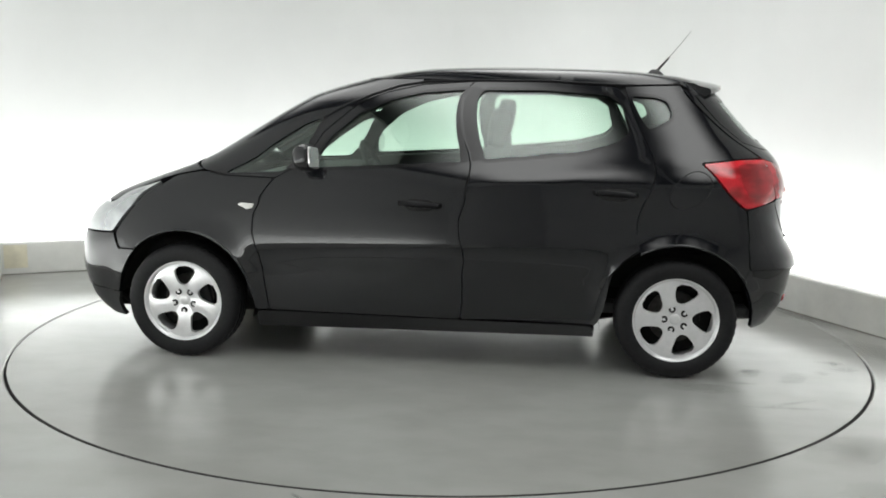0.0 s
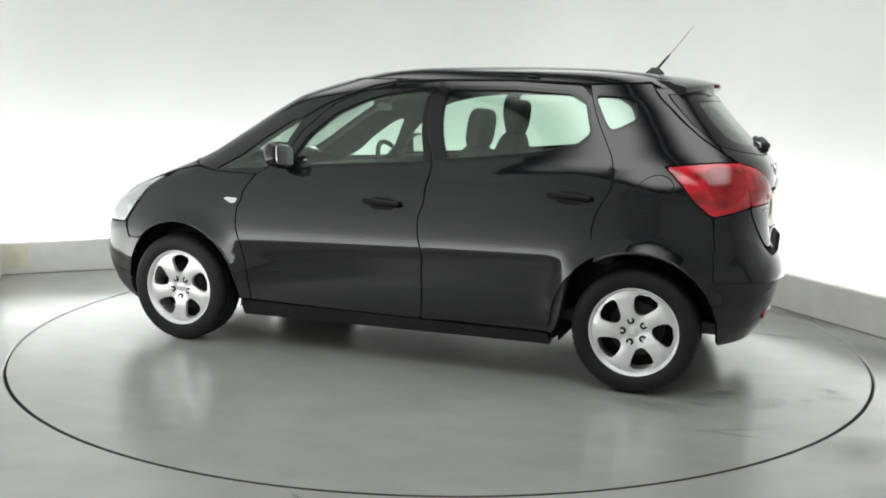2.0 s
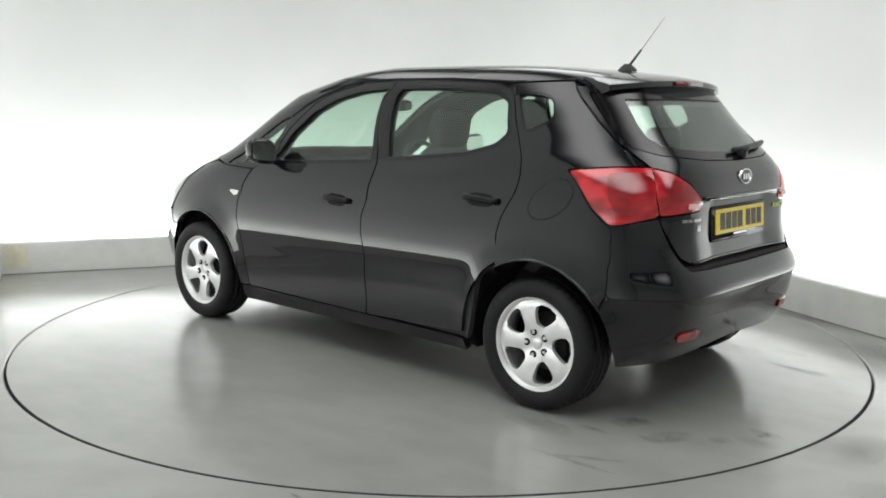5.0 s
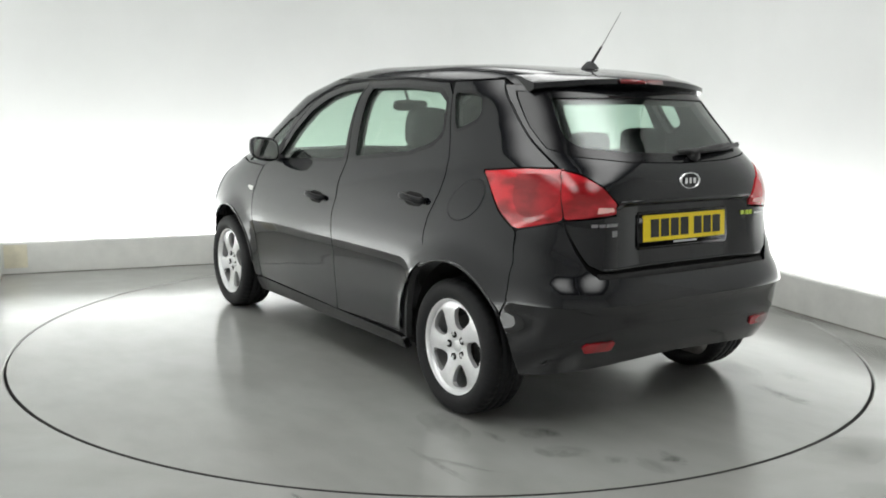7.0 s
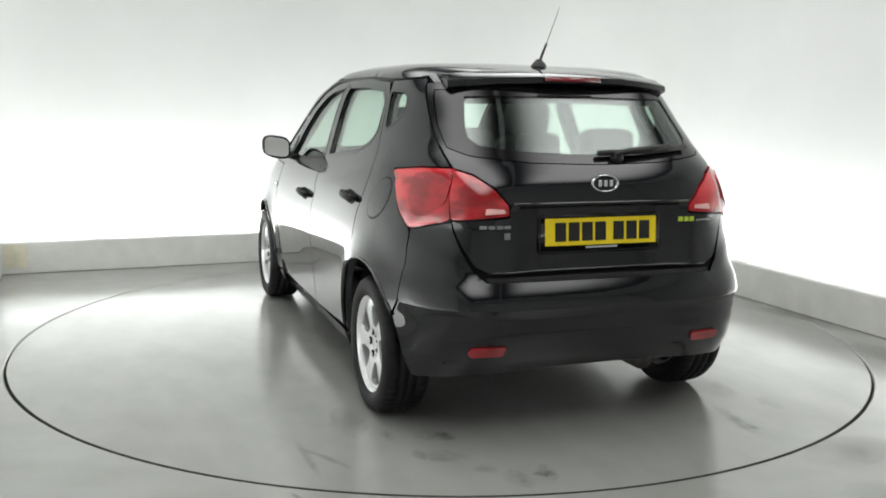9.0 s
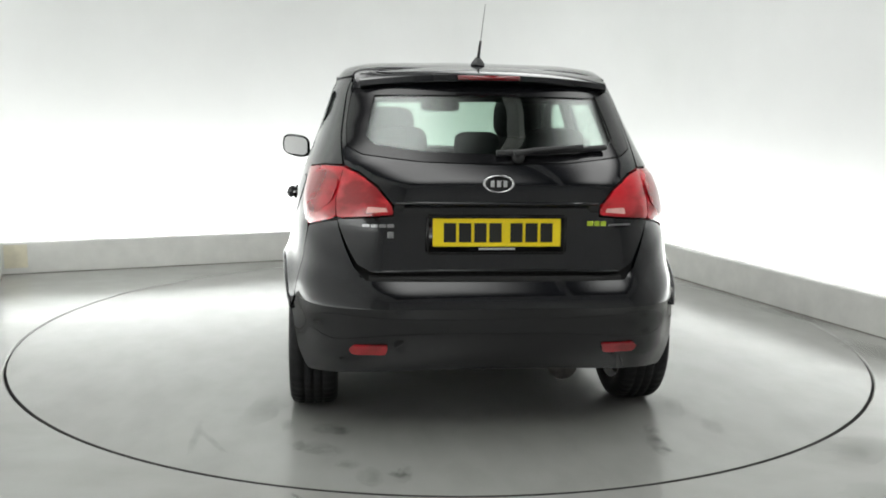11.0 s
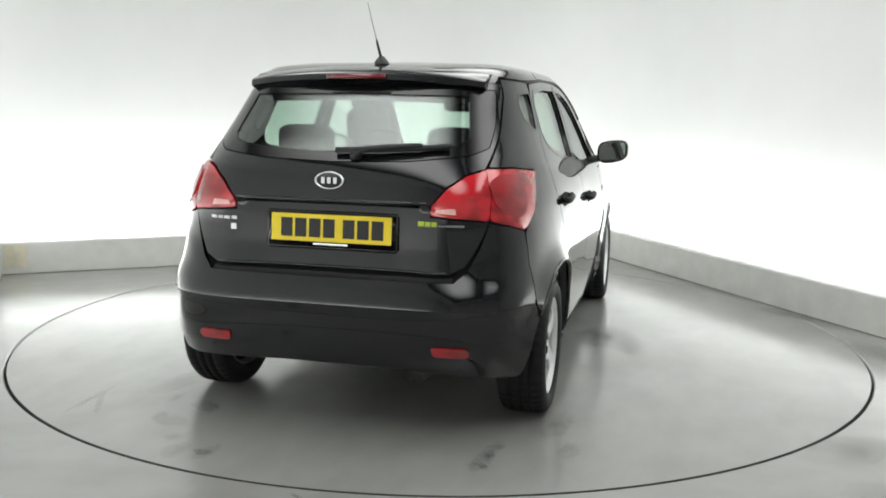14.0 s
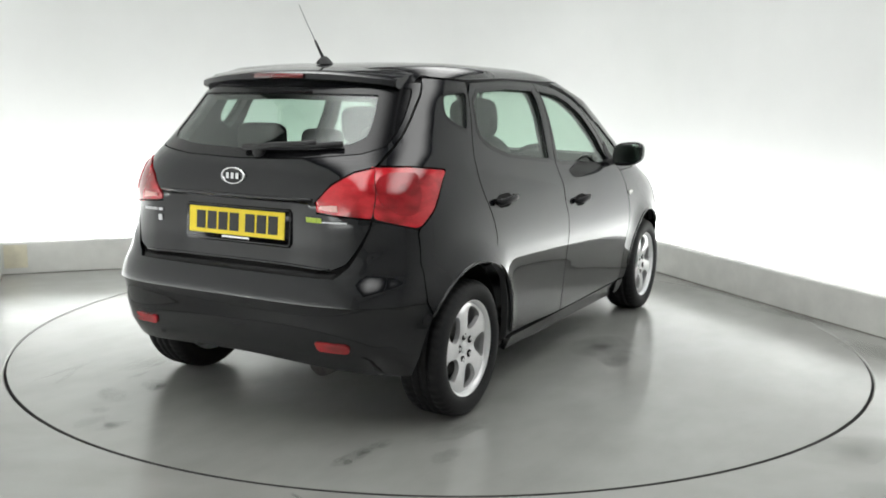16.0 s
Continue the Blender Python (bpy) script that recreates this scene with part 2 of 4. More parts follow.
    curve = [(0.0, 0.0), (0.0, 0.6), (0.0, 1.3), (0.0, 2.0), (0.0, TOP - 0.8)] + [(0.8 - 0.8 * math.cos(a), TOP - 0.8 + 0.8 * math.sin(a)) for a in [math.pi / 2 * k / 10 for k in range(1, 11)]]
    for inset, z in curve:
        rows.append([bm.verts.new(room(u, v, z)) for u, v in cove_plan(inset, 1.1)])
    for a, b in zip(rows, rows[1:]):
        for i in range(len(a) - 1):
            bm.faces.new((a[i], a[i + 1], b[i + 1], b[i]))
    back = bmesh.ops.extrude_face_region(bm, geom=bm.faces[:])
    mid = room(0, -1)
    for v in [g for g in back["geom"] if isinstance(g, bmesh.types.BMVert)]:
        d = Vector((v.co.x - mid.x, v.co.y - mid.y, 0)).normalized()
        v.co += d * 0.12 + Vector((0, 0, 0.06))
    bmesh.ops.recalc_face_normals(bm, faces=bm.faces[:])
    tagged(part("wall_cove", bm, M_WALL), "seamless white cove wall with rounded corners", "wall", kind="structure")
    # unseen end and side walls, added to set what the paintwork reflects
    tagged(part("wall_south", prism(quad_uv(U0 - 1, V0 - 0.4, U1 + 1, V0 - 0.25), 0, TOP + 0.3), M_UNSEEN_WALL, smooth=False), "plain unlit off-white end wall, unseen, added for reflections", "wall", kind="structure")
    for name, u, end in (("wall_west", U0 - BACK - 0.13, VEND_W), ("wall_east", U1 + BACK, VEND)):
        tagged(part(name, prism(quad_uv(u, V0 - 0.24, u + 0.13, end), 0, TOP + 0.06), M_UNSEEN_WALL, smooth=False), "plain unlit off-white side wall, unseen, added for reflections", "wall", kind="structure")
    tagged(part("ceiling", prism(quad_uv(U0 - 1, V0 - 0.4, U1 + 1, V1 + 1), TOP + 0.07, TOP + 0.2), M_CEIL, smooth=False), "plain white ceiling", "ceiling", kind="structure")


booth()


def diffuser_cloth(strength):
    """Lit diffuser cloth: its glow fades towards the edges to soften reflections."""
    m = bpy.data.materials.new("lit_diffuser_cloth")
    m.use_nodes = True
    nt = m.node_tree
    nt.nodes.clear()
    out, em = nt.nodes.new("ShaderNodeOutputMaterial"), nt.nodes.new("ShaderNodeEmission")
    em.inputs["Color"].default_value = (0.985, 1.0, 0.98, 1)
    tc, sep = nt.nodes.new("ShaderNodeTexCoord"), nt.nodes.new("ShaderNodeSeparateXYZ")
    nt.links.new(tc.outputs["Generated"], sep.inputs[0])
    last = None
    for axis in (0, 1):
        d, f, r = nt.nodes.new("ShaderNodeMath"), nt.nodes.new("ShaderNodeMath"), nt.nodes.new("ShaderNodeMapRange")
        d.operation, f.operation = "SUBTRACT", "ABSOLUTE"
        d.inputs[1].default_value = 0.5
        r.interpolation_type = "SMOOTHERSTEP"
        r.inputs["From Min"].default_value, r.inputs["From Max"].default_value = 0.5, 0.06 if axis == 0 else 0.25
        nt.links.new(sep.outputs[axis], d.inputs[0])
        nt.links.new(d.outputs[0], f.inputs[0])
        nt.links.new(f.outputs[0], r.inputs["Value"])
        if last:
            mul = nt.nodes.new("ShaderNodeMath")
            mul.operation = "MULTIPLY"
            nt.links.new(last, mul.inputs[0])
            nt.links.new(r.outputs[0], mul.inputs[1])
            last = mul.outputs[0]
        else:
            last = r.outputs[0]
    sc = nt.nodes.new("ShaderNodeMath")
    sc.operation = "MULTIPLY"
    sc.inputs[1].default_value = strength
    nt.links.new(last, sc.inputs[0])
    nt.links.new(sc.outputs[0], em.inputs["Strength"])
    nt.links.new(em.outputs[0], out.inputs[0])
    return m


def ceiling_light(u):
    """A long unseen softbox added under the ceiling for overhead light: frame and lit cloth."""
    ob = new("ceiling_light")
    tagged(ob, "long white softbox light, unseen, added under the ceiling", "ceiling light", group="ceiling lights")
    bm = joined(box(-1.19, -4.30, 0.0, -1.15, 4.30, 0.08), box(1.15, -4.30, 0.0, 1.19, 4.30, 0.08), box(-1.15, -4.30, 0.0, 1.15, -4.26, 0.08), box(-1.15, 4.26, 0.0, 1.15, 4.30, 0.08))
    part("frame", bm, M_CEIL, ob, smooth=False)
    bm = bmesh.new()
    bm.faces.new([bm.verts.new(p) for p in ((-1.148, -4.258, 0.02), (-1.148, 4.258, 0.02), (1.148, 4.258, 0.02), (1.148, -4.258, 0.02))])
    part("diffuser", bm, M_CLOTH_LIT, ob, "glowing diffuser cloth", smooth=False)
    ob.matrix_world = Matrix.Translation(room(u, -1.5, TOP - 0.06)) @ pose(0, 0, 0, 0, 0, math.degrees(ROOM))


M_CLOTH_LIT = diffuser_cloth(3.45)
for side_u in (-1.26, 1.16):
    ceiling_light(side_u)


def turntable():
    ob = new("turntable")
    tagged(ob, "round grey painted turntable flush with the floor", "turntable")
    bm = turned([(0.0001, 0.0), (TABLE_R - 0.006, 0.0), (TABLE_R - 0.005, -0.001), (TABLE_R - 0.005, -0.045), (0.0001, -0.045)], 160, "Z")
    part("deck", bm, M_TABLE, ob, smooth=False)
    part("edge_band", turned([(TABLE_R - 0.0045, -0.001), (TABLE_R - 0.002, -0.0015), (TABLE_R - 0.002, -0.045), (TABLE_R - 0.0045, -0.045)], 160, "Z"), M_GAP, ob, "dark steel edge band")
    return ob


TURNTABLE = turntable()


# ---- the car ----
# car space: x forward, y to its left, z up, origin on the ground midway between the axles
LEVELS = [  # z, rear x, front x, half width, rear roundness, front roundness
    (0.12, -1.7, 1.828, 0.78, 4.8, 6.8), (0.2, -1.78, 1.928, 0.815, 5.0, 7.0), (0.27, -1.84, 1.978, 0.842, 6.4, 7.2), (0.36, -1.9, 2.008, 0.854, 6.4, 7.4),
    (0.46, -1.938, 2.023, 0.864, 5.9, 7.6), (0.52, -1.950, 2.021, 0.868, 5.65, 7.6), (0.555, -1.960, 2.018, 0.872, 5.5, 7.6), (0.578, -1.980, 2.013, 0.875, 5.4, 7.6), (0.60, -1.973, 2.008, 0.877, 5.3, 7.6), (0.64, -1.957, 1.998, 0.88, 5.2, 7.6), (0.7, -1.922, 1.968, 0.878, 5.0, 7.6),
    (0.8, -1.905, 1.898, 0.868, 4.8, 7.6), (0.88, -1.902, 1.778, 0.856, 4.7, 7.8), (0.96, -1.898, 1.568, 0.843, 4.7, 8.2), (1.02, -1.892, 1.385, 0.826, 4.7, 9.5),
    (1.08, -1.88, 1.240, 0.802, 4.6, 9.5), (1.14, -1.845, 1.140, 0.78, 4.5, 9.5), (1.22, -1.755, 1.010, 0.752, 4.4, 9.5), (1.32, -1.662, 0.850, 0.718, 4.3, 9.5),
    (1.42, -1.575, 0.680, 0.684, 4.3, 9.0), (1.48, -1.52, 0.530, 0.66, 4.3, 6.0), (1.52, -1.455, 0.380, 0.641, 4.6, 5.6), (1.55, -1.34, 0.240, 0.615, 5, 5.2),
    (1.568, -1.2, 0.130, 0.58, 5, 4.8), (1.58, -1.04, 0.040, 0.515, 4.6, 4.2), (1.59, -0.88, -0.060, 0.38, 3.6, 3.2), (1.597, -0.7, -0.200, 0.15, 2.6, 2.6)]
NZ, NS = 493, 420
ZT = np.linspace(0.12, 1.597, NZ)


def level_curves():
    lv = np.array(LEVELS)
    cols = []
    for k in range(1, 6):
        c = np.interp(ZT, lv[:, 0], lv[:, k])
        for _ in range(2):
            p = np.pad(c, 3, mode="reflect", reflect_type="odd")
            c = np.convolve(p, np.ones(7) / 7, "valid")
        cols.append(c)
    return cols


def body_table():
    xr, xf, w, nr, nf = level_curves()
    xc = -0.42
    tab = np.zeros((NZ, NS, 3))
    length = np.zeros(NZ)
    for i in range(NZ):
        a = np.linspace(0, math.pi, 1600)
        ca, sa = np.cos(a), np.sin(a)
        n = np.where(ca > 0, nr[i], nf[i])
        x = np.where(ca > 0, xc + (xr[i] - xc) * np.abs(ca) ** (2 / n), xc + (xf[i] - xc) * np.abs(ca) ** (2 / n))
        y = w[i] * np.abs(sa) ** (2 / n)
        x[0], y[0], y[-1] = xr[i], 0, 0
        s = np.concatenate([[0], np.cumsum(np.hypot(np.diff(x), np.diff(y)))])
        length[i] = s[-1]
        q = np.linspace(0, 1, NS)
        tab[i, :, 0], tab[i, :, 1], tab[i, :, 2] = np.interp(q, s / s[-1], x), np.interp(q, s / s[-1], y), ZT[i]
    # flared wheel arches
    for ax in (1.3075, -1.3075):
        d = np.hypot(tab[:, :, 0] - ax, tab[:, :, 2] - 0.31)
        f = np.where(d < 0.37, 1.0, np.exp(-((d - 0.37) / 0.065) ** 2)) * np.clip((tab[:, :, 1] - 0.45) / 0.3, 0, 1)
        tab[:, :, 1] += (0.020 if ax > 0 else 0.026) * f
    x, z = tab[:, :, 0], tab[:, :, 2]
    # rising crease from the front door to the tail lamp, and a soft ridge over the rear arch
    d = z - (0.97 - 0.150 * (x + 0.30))
    fade = np.clip((0.15 - x) / 0.6, 0, 1) * np.clip((x + 1.50) / 0.25, 0, 1)
    tab[:, :, 1] += 0.008 * np.where(d > 0, np.exp(-d / 0.06), np.exp(d / 0.10)) * fade
    # ledge over the number plate
    y = tab[:, :, 1]
    h = np.clip((0.50 - y) / 0.22, 0, 1) * (x < -1.6) * np.clip((z - 0.688) / 0.016, 0, 1) * np.clip((0.985 - z) / 0.012, 0, 1)
    # shallower recess on to the slanting edge that runs from the tail lamp to the foot of the gate
    edge = 0.575 + 1.35 * (z - 0.69)
    wide = np.clip((edge - y) / 0.07, 0, 1) * (x < -1.5) * np.clip((z - 0.688) / 0.016, 0, 1) * np.clip((0.93 - z) / 0.04, 0, 1)
    tab[:, :, 0] += np.maximum(0.042 * h, 0.008 * wide)
    return tab, length


BODY, LENGTH = body_table()


def on_body(q, z):
    """The point of the left half of the body at the share q of the way from tail to nose, at height z."""
    i = min(max((z - ZT[0]) / (ZT[-1] - ZT[0]) * (NZ - 1), 0), NZ - 1.001)
    j = min(max(q * (NS - 1), 0), NS - 1.001)
    i0, j0 = int(i), int(j)
    a, b = i - i0, j - j0
    return Vector(((BODY[i0, j0] * (1 - b) + BODY[i0, j0 + 1] * b) * (1 - a) + (BODY[i0 + 1, j0] * (1 - b) + BODY[i0 + 1, j0 + 1] * b) * a).tolist())


def body_normal(q, z):
    e = 0.004
    a = on_body(min(q + e, 1), z) - on_body(max(q - e, 0), z)
    b = on_body(q, min(z + 0.006, 1.597)) - on_body(q, max(z - 0.006, 0.121))
    n = b.cross(a)
    return n.normalized() if n.length > 1e-9 else Vector((0, 0, 1))


def row_at(z):
    i = min(max((z - ZT[0]) / (ZT[-1] - ZT[0]) * (NZ - 1), 0), NZ - 1.001)
    i0 = int(i)
    return BODY[i0] * (1 - i + i0) + BODY[i0 + 1] * (i - i0)


def by_side(x, z):
    """Share q of the side point at x and height z."""
    return float(np.interp(x, row_at(z)[:, 0], np.linspace(0, 1, NS)))


def by_rear(y, z):
    """Share q of the tail point at distance y from the middle and height z."""
    r = row_at(z)
    k = int(np.argmax(r[:, 1]))
    return float(np.interp(y, r[:k, 1], np.linspace(0, 1, NS)[:k]))


def by_front(y, z):
    r = row_at(z)
    k = int(np.argmax(r[:, 1]))
    return float(np.interp(-y, -r[k:, 1], np.linspace(0, 1, NS)[k:]))


SPAN = 5.0      # q times this is about metres


def flat(points):
    """Outline points ('s' x z, 'r' y z, 'f' y z) to the unrolled plane."""
    out = []
    for kind, a, z in points:
        out.append((SPAN * {"s": by_side, "r": by_rear, "f": by_front}[kind](a, z), z))
    return out


def rounded(poly, radius):
    if radius <= 0:
        return poly
    out, n = [], len(poly)
    for i in range(n):
        p, a, b = Vector(poly[i]), Vector(poly[i - 1]), Vector(poly[(i + 1) % n])
        da, db = (a - p), (b - p)
        ra, rb = min(radius, da.length * 0.45), min(radius, db.length * 0.45)
        u, v = p + da.normalized() * ra, p + db.normalized() * rb
        for k in range(5):
            t = k / 4
            w = u * (1 - t) ** 2 + p * 2 * t * (1 - t) + v * t * t
            out.append((w.x, w.y))
    return out


def resampled(poly, step):
    out, n = [], len(poly)
    for i in range(n):
        a, b = Vector(poly[i]), Vector(poly[(i + 1) % n])
        k = max(1, int((b - a).length / step + 0.5))
        out += [tuple(a.lerp(b, j / k)) for j in range(k)]
    return out


def inside(px, py, poly):
    p = np.array(poly)
    x0, y0 = p[:, 0], p[:, 1]
    x1, y1 = np.roll(x0, -1), np.roll(y0, -1)
    c = ((y0 > py) != (y1 > py)) & (px < (x1 - x0) * (py - y0) / (np.where(y1 == y0, 1e-9, y1 - y0)) + x0)
    return bool(np.count_nonzero(c) % 2)


def near(px, py, poly):
    p = np.array(poly)
    return float(np.min(np.hypot(p[:, 0] - px, p[:, 1] - py)))


def shrunk(poly, d):
    """The outline moved inwards by d."""
    n = len(poly)
    area = sum(poly[i][0] * poly[(i + 1) % n][1] - poly[(i + 1) % n][0] * poly[i][1] for i in range(n))
    sg = 1 if area > 0 else -1
    out = []
    for i in range(n):
        p, a, b = Vector(poly[i]), Vector(poly[i - 1]), Vector(poly[(i + 1) % n])
        e0, e1 = (p - a), (b - p)
        if e0.length < 1e-7 or e1.length < 1e-7:
            out.append((p.x, p.y))
            continue
        n0, n1 = Vector((-e0.y, e0.x)).normalized() * sg, Vector((-e1.y, e1.x)).normalized() * sg
        m = n0 + n1
        m = m / max(m.length_squared, 0.4) * 2 if m.length > 1e-6 else n0
        out.append((p.x + m.x * d, p.y + m.y * d))
    return out


from mathutils.geometry import delaunay_2d_cdt


def panel(outline, holes=(), thick=0.012, lift=0.0, step=0.035, side=1, crown=0.0, mid=None):
    """A curved panel of the body with thickness, cut to an outline in the unrolled plane, with holes. side -1: the right-hand twin; 0: both halves, joined at the middle."""
    loops = [resampled(outline, step * 0.7)] + [resampled(h, step * 0.7) for h in holes]
    verts, edges = [], []
    for lp in loops:
        k = len(verts)
        verts += lp
        edges += [(k + i, k + (i + 1) % len(lp)) for i in range(len(lp))]
    nb = len(verts)
    o = np.array(loops[0])
    allb = [p for lp in loops for p in lp]
    row = 0
    y = o[:, 1].min() + step * 0.5
    while y < o[:, 1].max():
        x = o[:, 0].min() + step * (0.5 if row % 2 else 0.25)
        while x < o[:, 0].max():
            if inside(x, y, loops[0]) and not any(inside(x, y, h) for h in loops[1:]) and near(x, y, allb) > step * 0.45:
                verts.append((x, y))
            x += step
        y += step * 0.9
        row += 1
    vs, es, fs, *_ = delaunay_2d_cdt([Vector(v) for v in verts], edges, [], 0, 1e-6)
    tris = []
    for f in fs:
        cx, cy = sum(vs[i].x for i in f) / len(f), sum(vs[i].y for i in f) / len(f)
        if inside(cx, cy, loops[0]) and not any(inside(cx, cy, h) for h in loops[1:]):
            tris.append(tuple(f))
    bm = bmesh.new()

    def half(sg):
        front, back = [], []
        for v in vs:
            q, z = v.x / SPAN, v.y
            p, n = on_body(q, z), body_normal(q, z)
            c = crown * min(1.0, near(v.x, v.y, allb) / 0.05) if crown else 0.0
            a, b = p + n * (lift + c), p + n * (lift - thick)
            front.append(bm.verts.new((a.x, a.y * sg, a.z)))
            back.append(bm.verts.new((b.x, b.y * sg, b.z)))
        count = {}
        for f in tris:
            w = f if sg < 0 else f[::-1]
            bm.faces.new([front[i] for i in w])
            bm.faces.new([back[i] for i in w[::-1]])
            for i in range(3):
                e = (w[i], w[(i + 1) % 3])
                count[e] = 1
        for a, b in count:
            if (b, a) not in count:
                middle = side == 0 and abs(front[a].co.y) < 1e-4 and abs(front[b].co.y) < 1e-4
                if not middle:
                    bm.faces.new((front[b], front[a], back[a], back[b]))
    if side == 0:
        half(1), half(-1)
        bmesh.ops.remove_doubles(bm, verts=[v for v in bm.verts if abs(v.co.y) < 1e-4], dist=1e-4)
    else:
        half(side)
    loose = [v for v in bm.verts if not v.link_faces]
    bmesh.ops.delete(bm, geom=loose, context="VERTS")
    return bm


def skin(name, bm, mat, parent, label=""):
    return sharpened(part(name, bm, mat, parent, label), 40)


def arch(ax, r, a0, a1, n=14, cz=0.31):
    """Side outline points along a wheel arch from angle a0 to a1 (degrees, 0 forward, 90 up)."""
    return [("s", ax + r * math.cos(radians(a0 + (a1 - a0) * k / n)), cz + r * math.sin(radians(a0 + (a1 - a0) * k / n))) for k in range(n + 1)]


CAR = new("car")
tagged(CAR, "black five-door compact hatchback with silver alloy wheels parked on the turntable", "car")
GAP = 0.0035

FRONT_GLASS = [("s", 0.66, 1.035), ("s", 0.52, 1.20), ("s", 0.36, 1.335), ("s", 0.20, 1.405), ("s", 0.03, 1.447), ("s", -0.208, 1.468), ("s", -0.188, 1.085)]
REAR_GLASS = [("s", -0.300, 1.10), ("s", -0.290, 1.465), ("s", -0.62, 1.468), ("s", -0.925, 1.448), ("s", -1.005, 1.40), ("s", -1.045, 1.255), ("s", -0.985, 1.198), ("s", -0.80, 1.150)]
QUARTER_GLASS = [("s", -1.045, 1.445), ("s", -1.17, 1.440), ("s", -1.235, 1.418), ("s", -1.262, 1.345), ("s", -1.245, 1.315), ("s", -1.135, 1.262)]
NOSE_LIGHT = [("s", 1.085, 1.003), ("s", 0.758, 1.018), ("s", 0.600, 1.232), ("s", 0.560, 1.300), ("s", 0.640, 1.280), ("s", 0.82, 1.165)]
F_DOOR = [("s", 0.835, 0.275), ("s", 0.860, 0.50), ("s", 0.878, 0.85), ("s", 0.80, 0.985), ("s", 0.695, 1.045), ("s", 0.55, 1.23), ("s", 0.38, 1.375), ("s", 0.21, 1.445), ("s", 0.03, 1.485), ("s", -0.24, 1.505), ("s", -0.232, 1.09), ("s", -0.214, 0.88), ("s", -0.200, 0.67), ("s", -0.195, 0.265)]
R_DOOR = [("s", -0.195, 0.265), ("s", -0.200, 0.67), ("s", -0.214, 0.88), ("s", -0.232, 1.09), ("s", -0.24, 1.505), ("s", -0.62, 1.507), ("s", -0.975, 1.487), ("s", -1.03, 1.43), ("s", -1.115, 1.225), ("s", -1.165, 1.10), ("s", -1.160, 0.98), ("s", -1.09, 0.755)] + arch(-1.3075, 0.41, 66, 9, 8) + [("s", -0.890, 0.29)]
TAIL_SEAM = [("r", 0.615, 1.125), ("r", 0.645, 1.03), ("r", 0.645, 0.925)]
LAMP = [("s", -1.405, 1.105), ("s", -1.60, 1.125), ("s", -1.75, 1.128)] + TAIL_SEAM + [("s", -1.730, 0.902), ("s", -1.640, 0.876), ("s", -1.56, 0.940)]
LAMP_IN = [TAIL_SEAM[0], ("r", 0.555, 1.105), ("r", 0.485, 1.055), ("r", 0.425, 0.985), ("r", 0.420, 0.945), TAIL_SEAM[2], TAIL_SEAM[1]]


def both(name, outline, holes=(), mat=None, label="", parent=None, gap=GAP, radius=0.02, **kw):
    """A panel on each side of the car."""
    o = shrunk(resampled(rounded(flat(outline), radius), 0.03), gap)
    h = [rounded(flat(x), 0.03) for x in holes]
    return [skin(name, panel(o, h, side=sg, **kw), mat or M_PAINT, parent or CAR, label) for sg in (1, -1)]


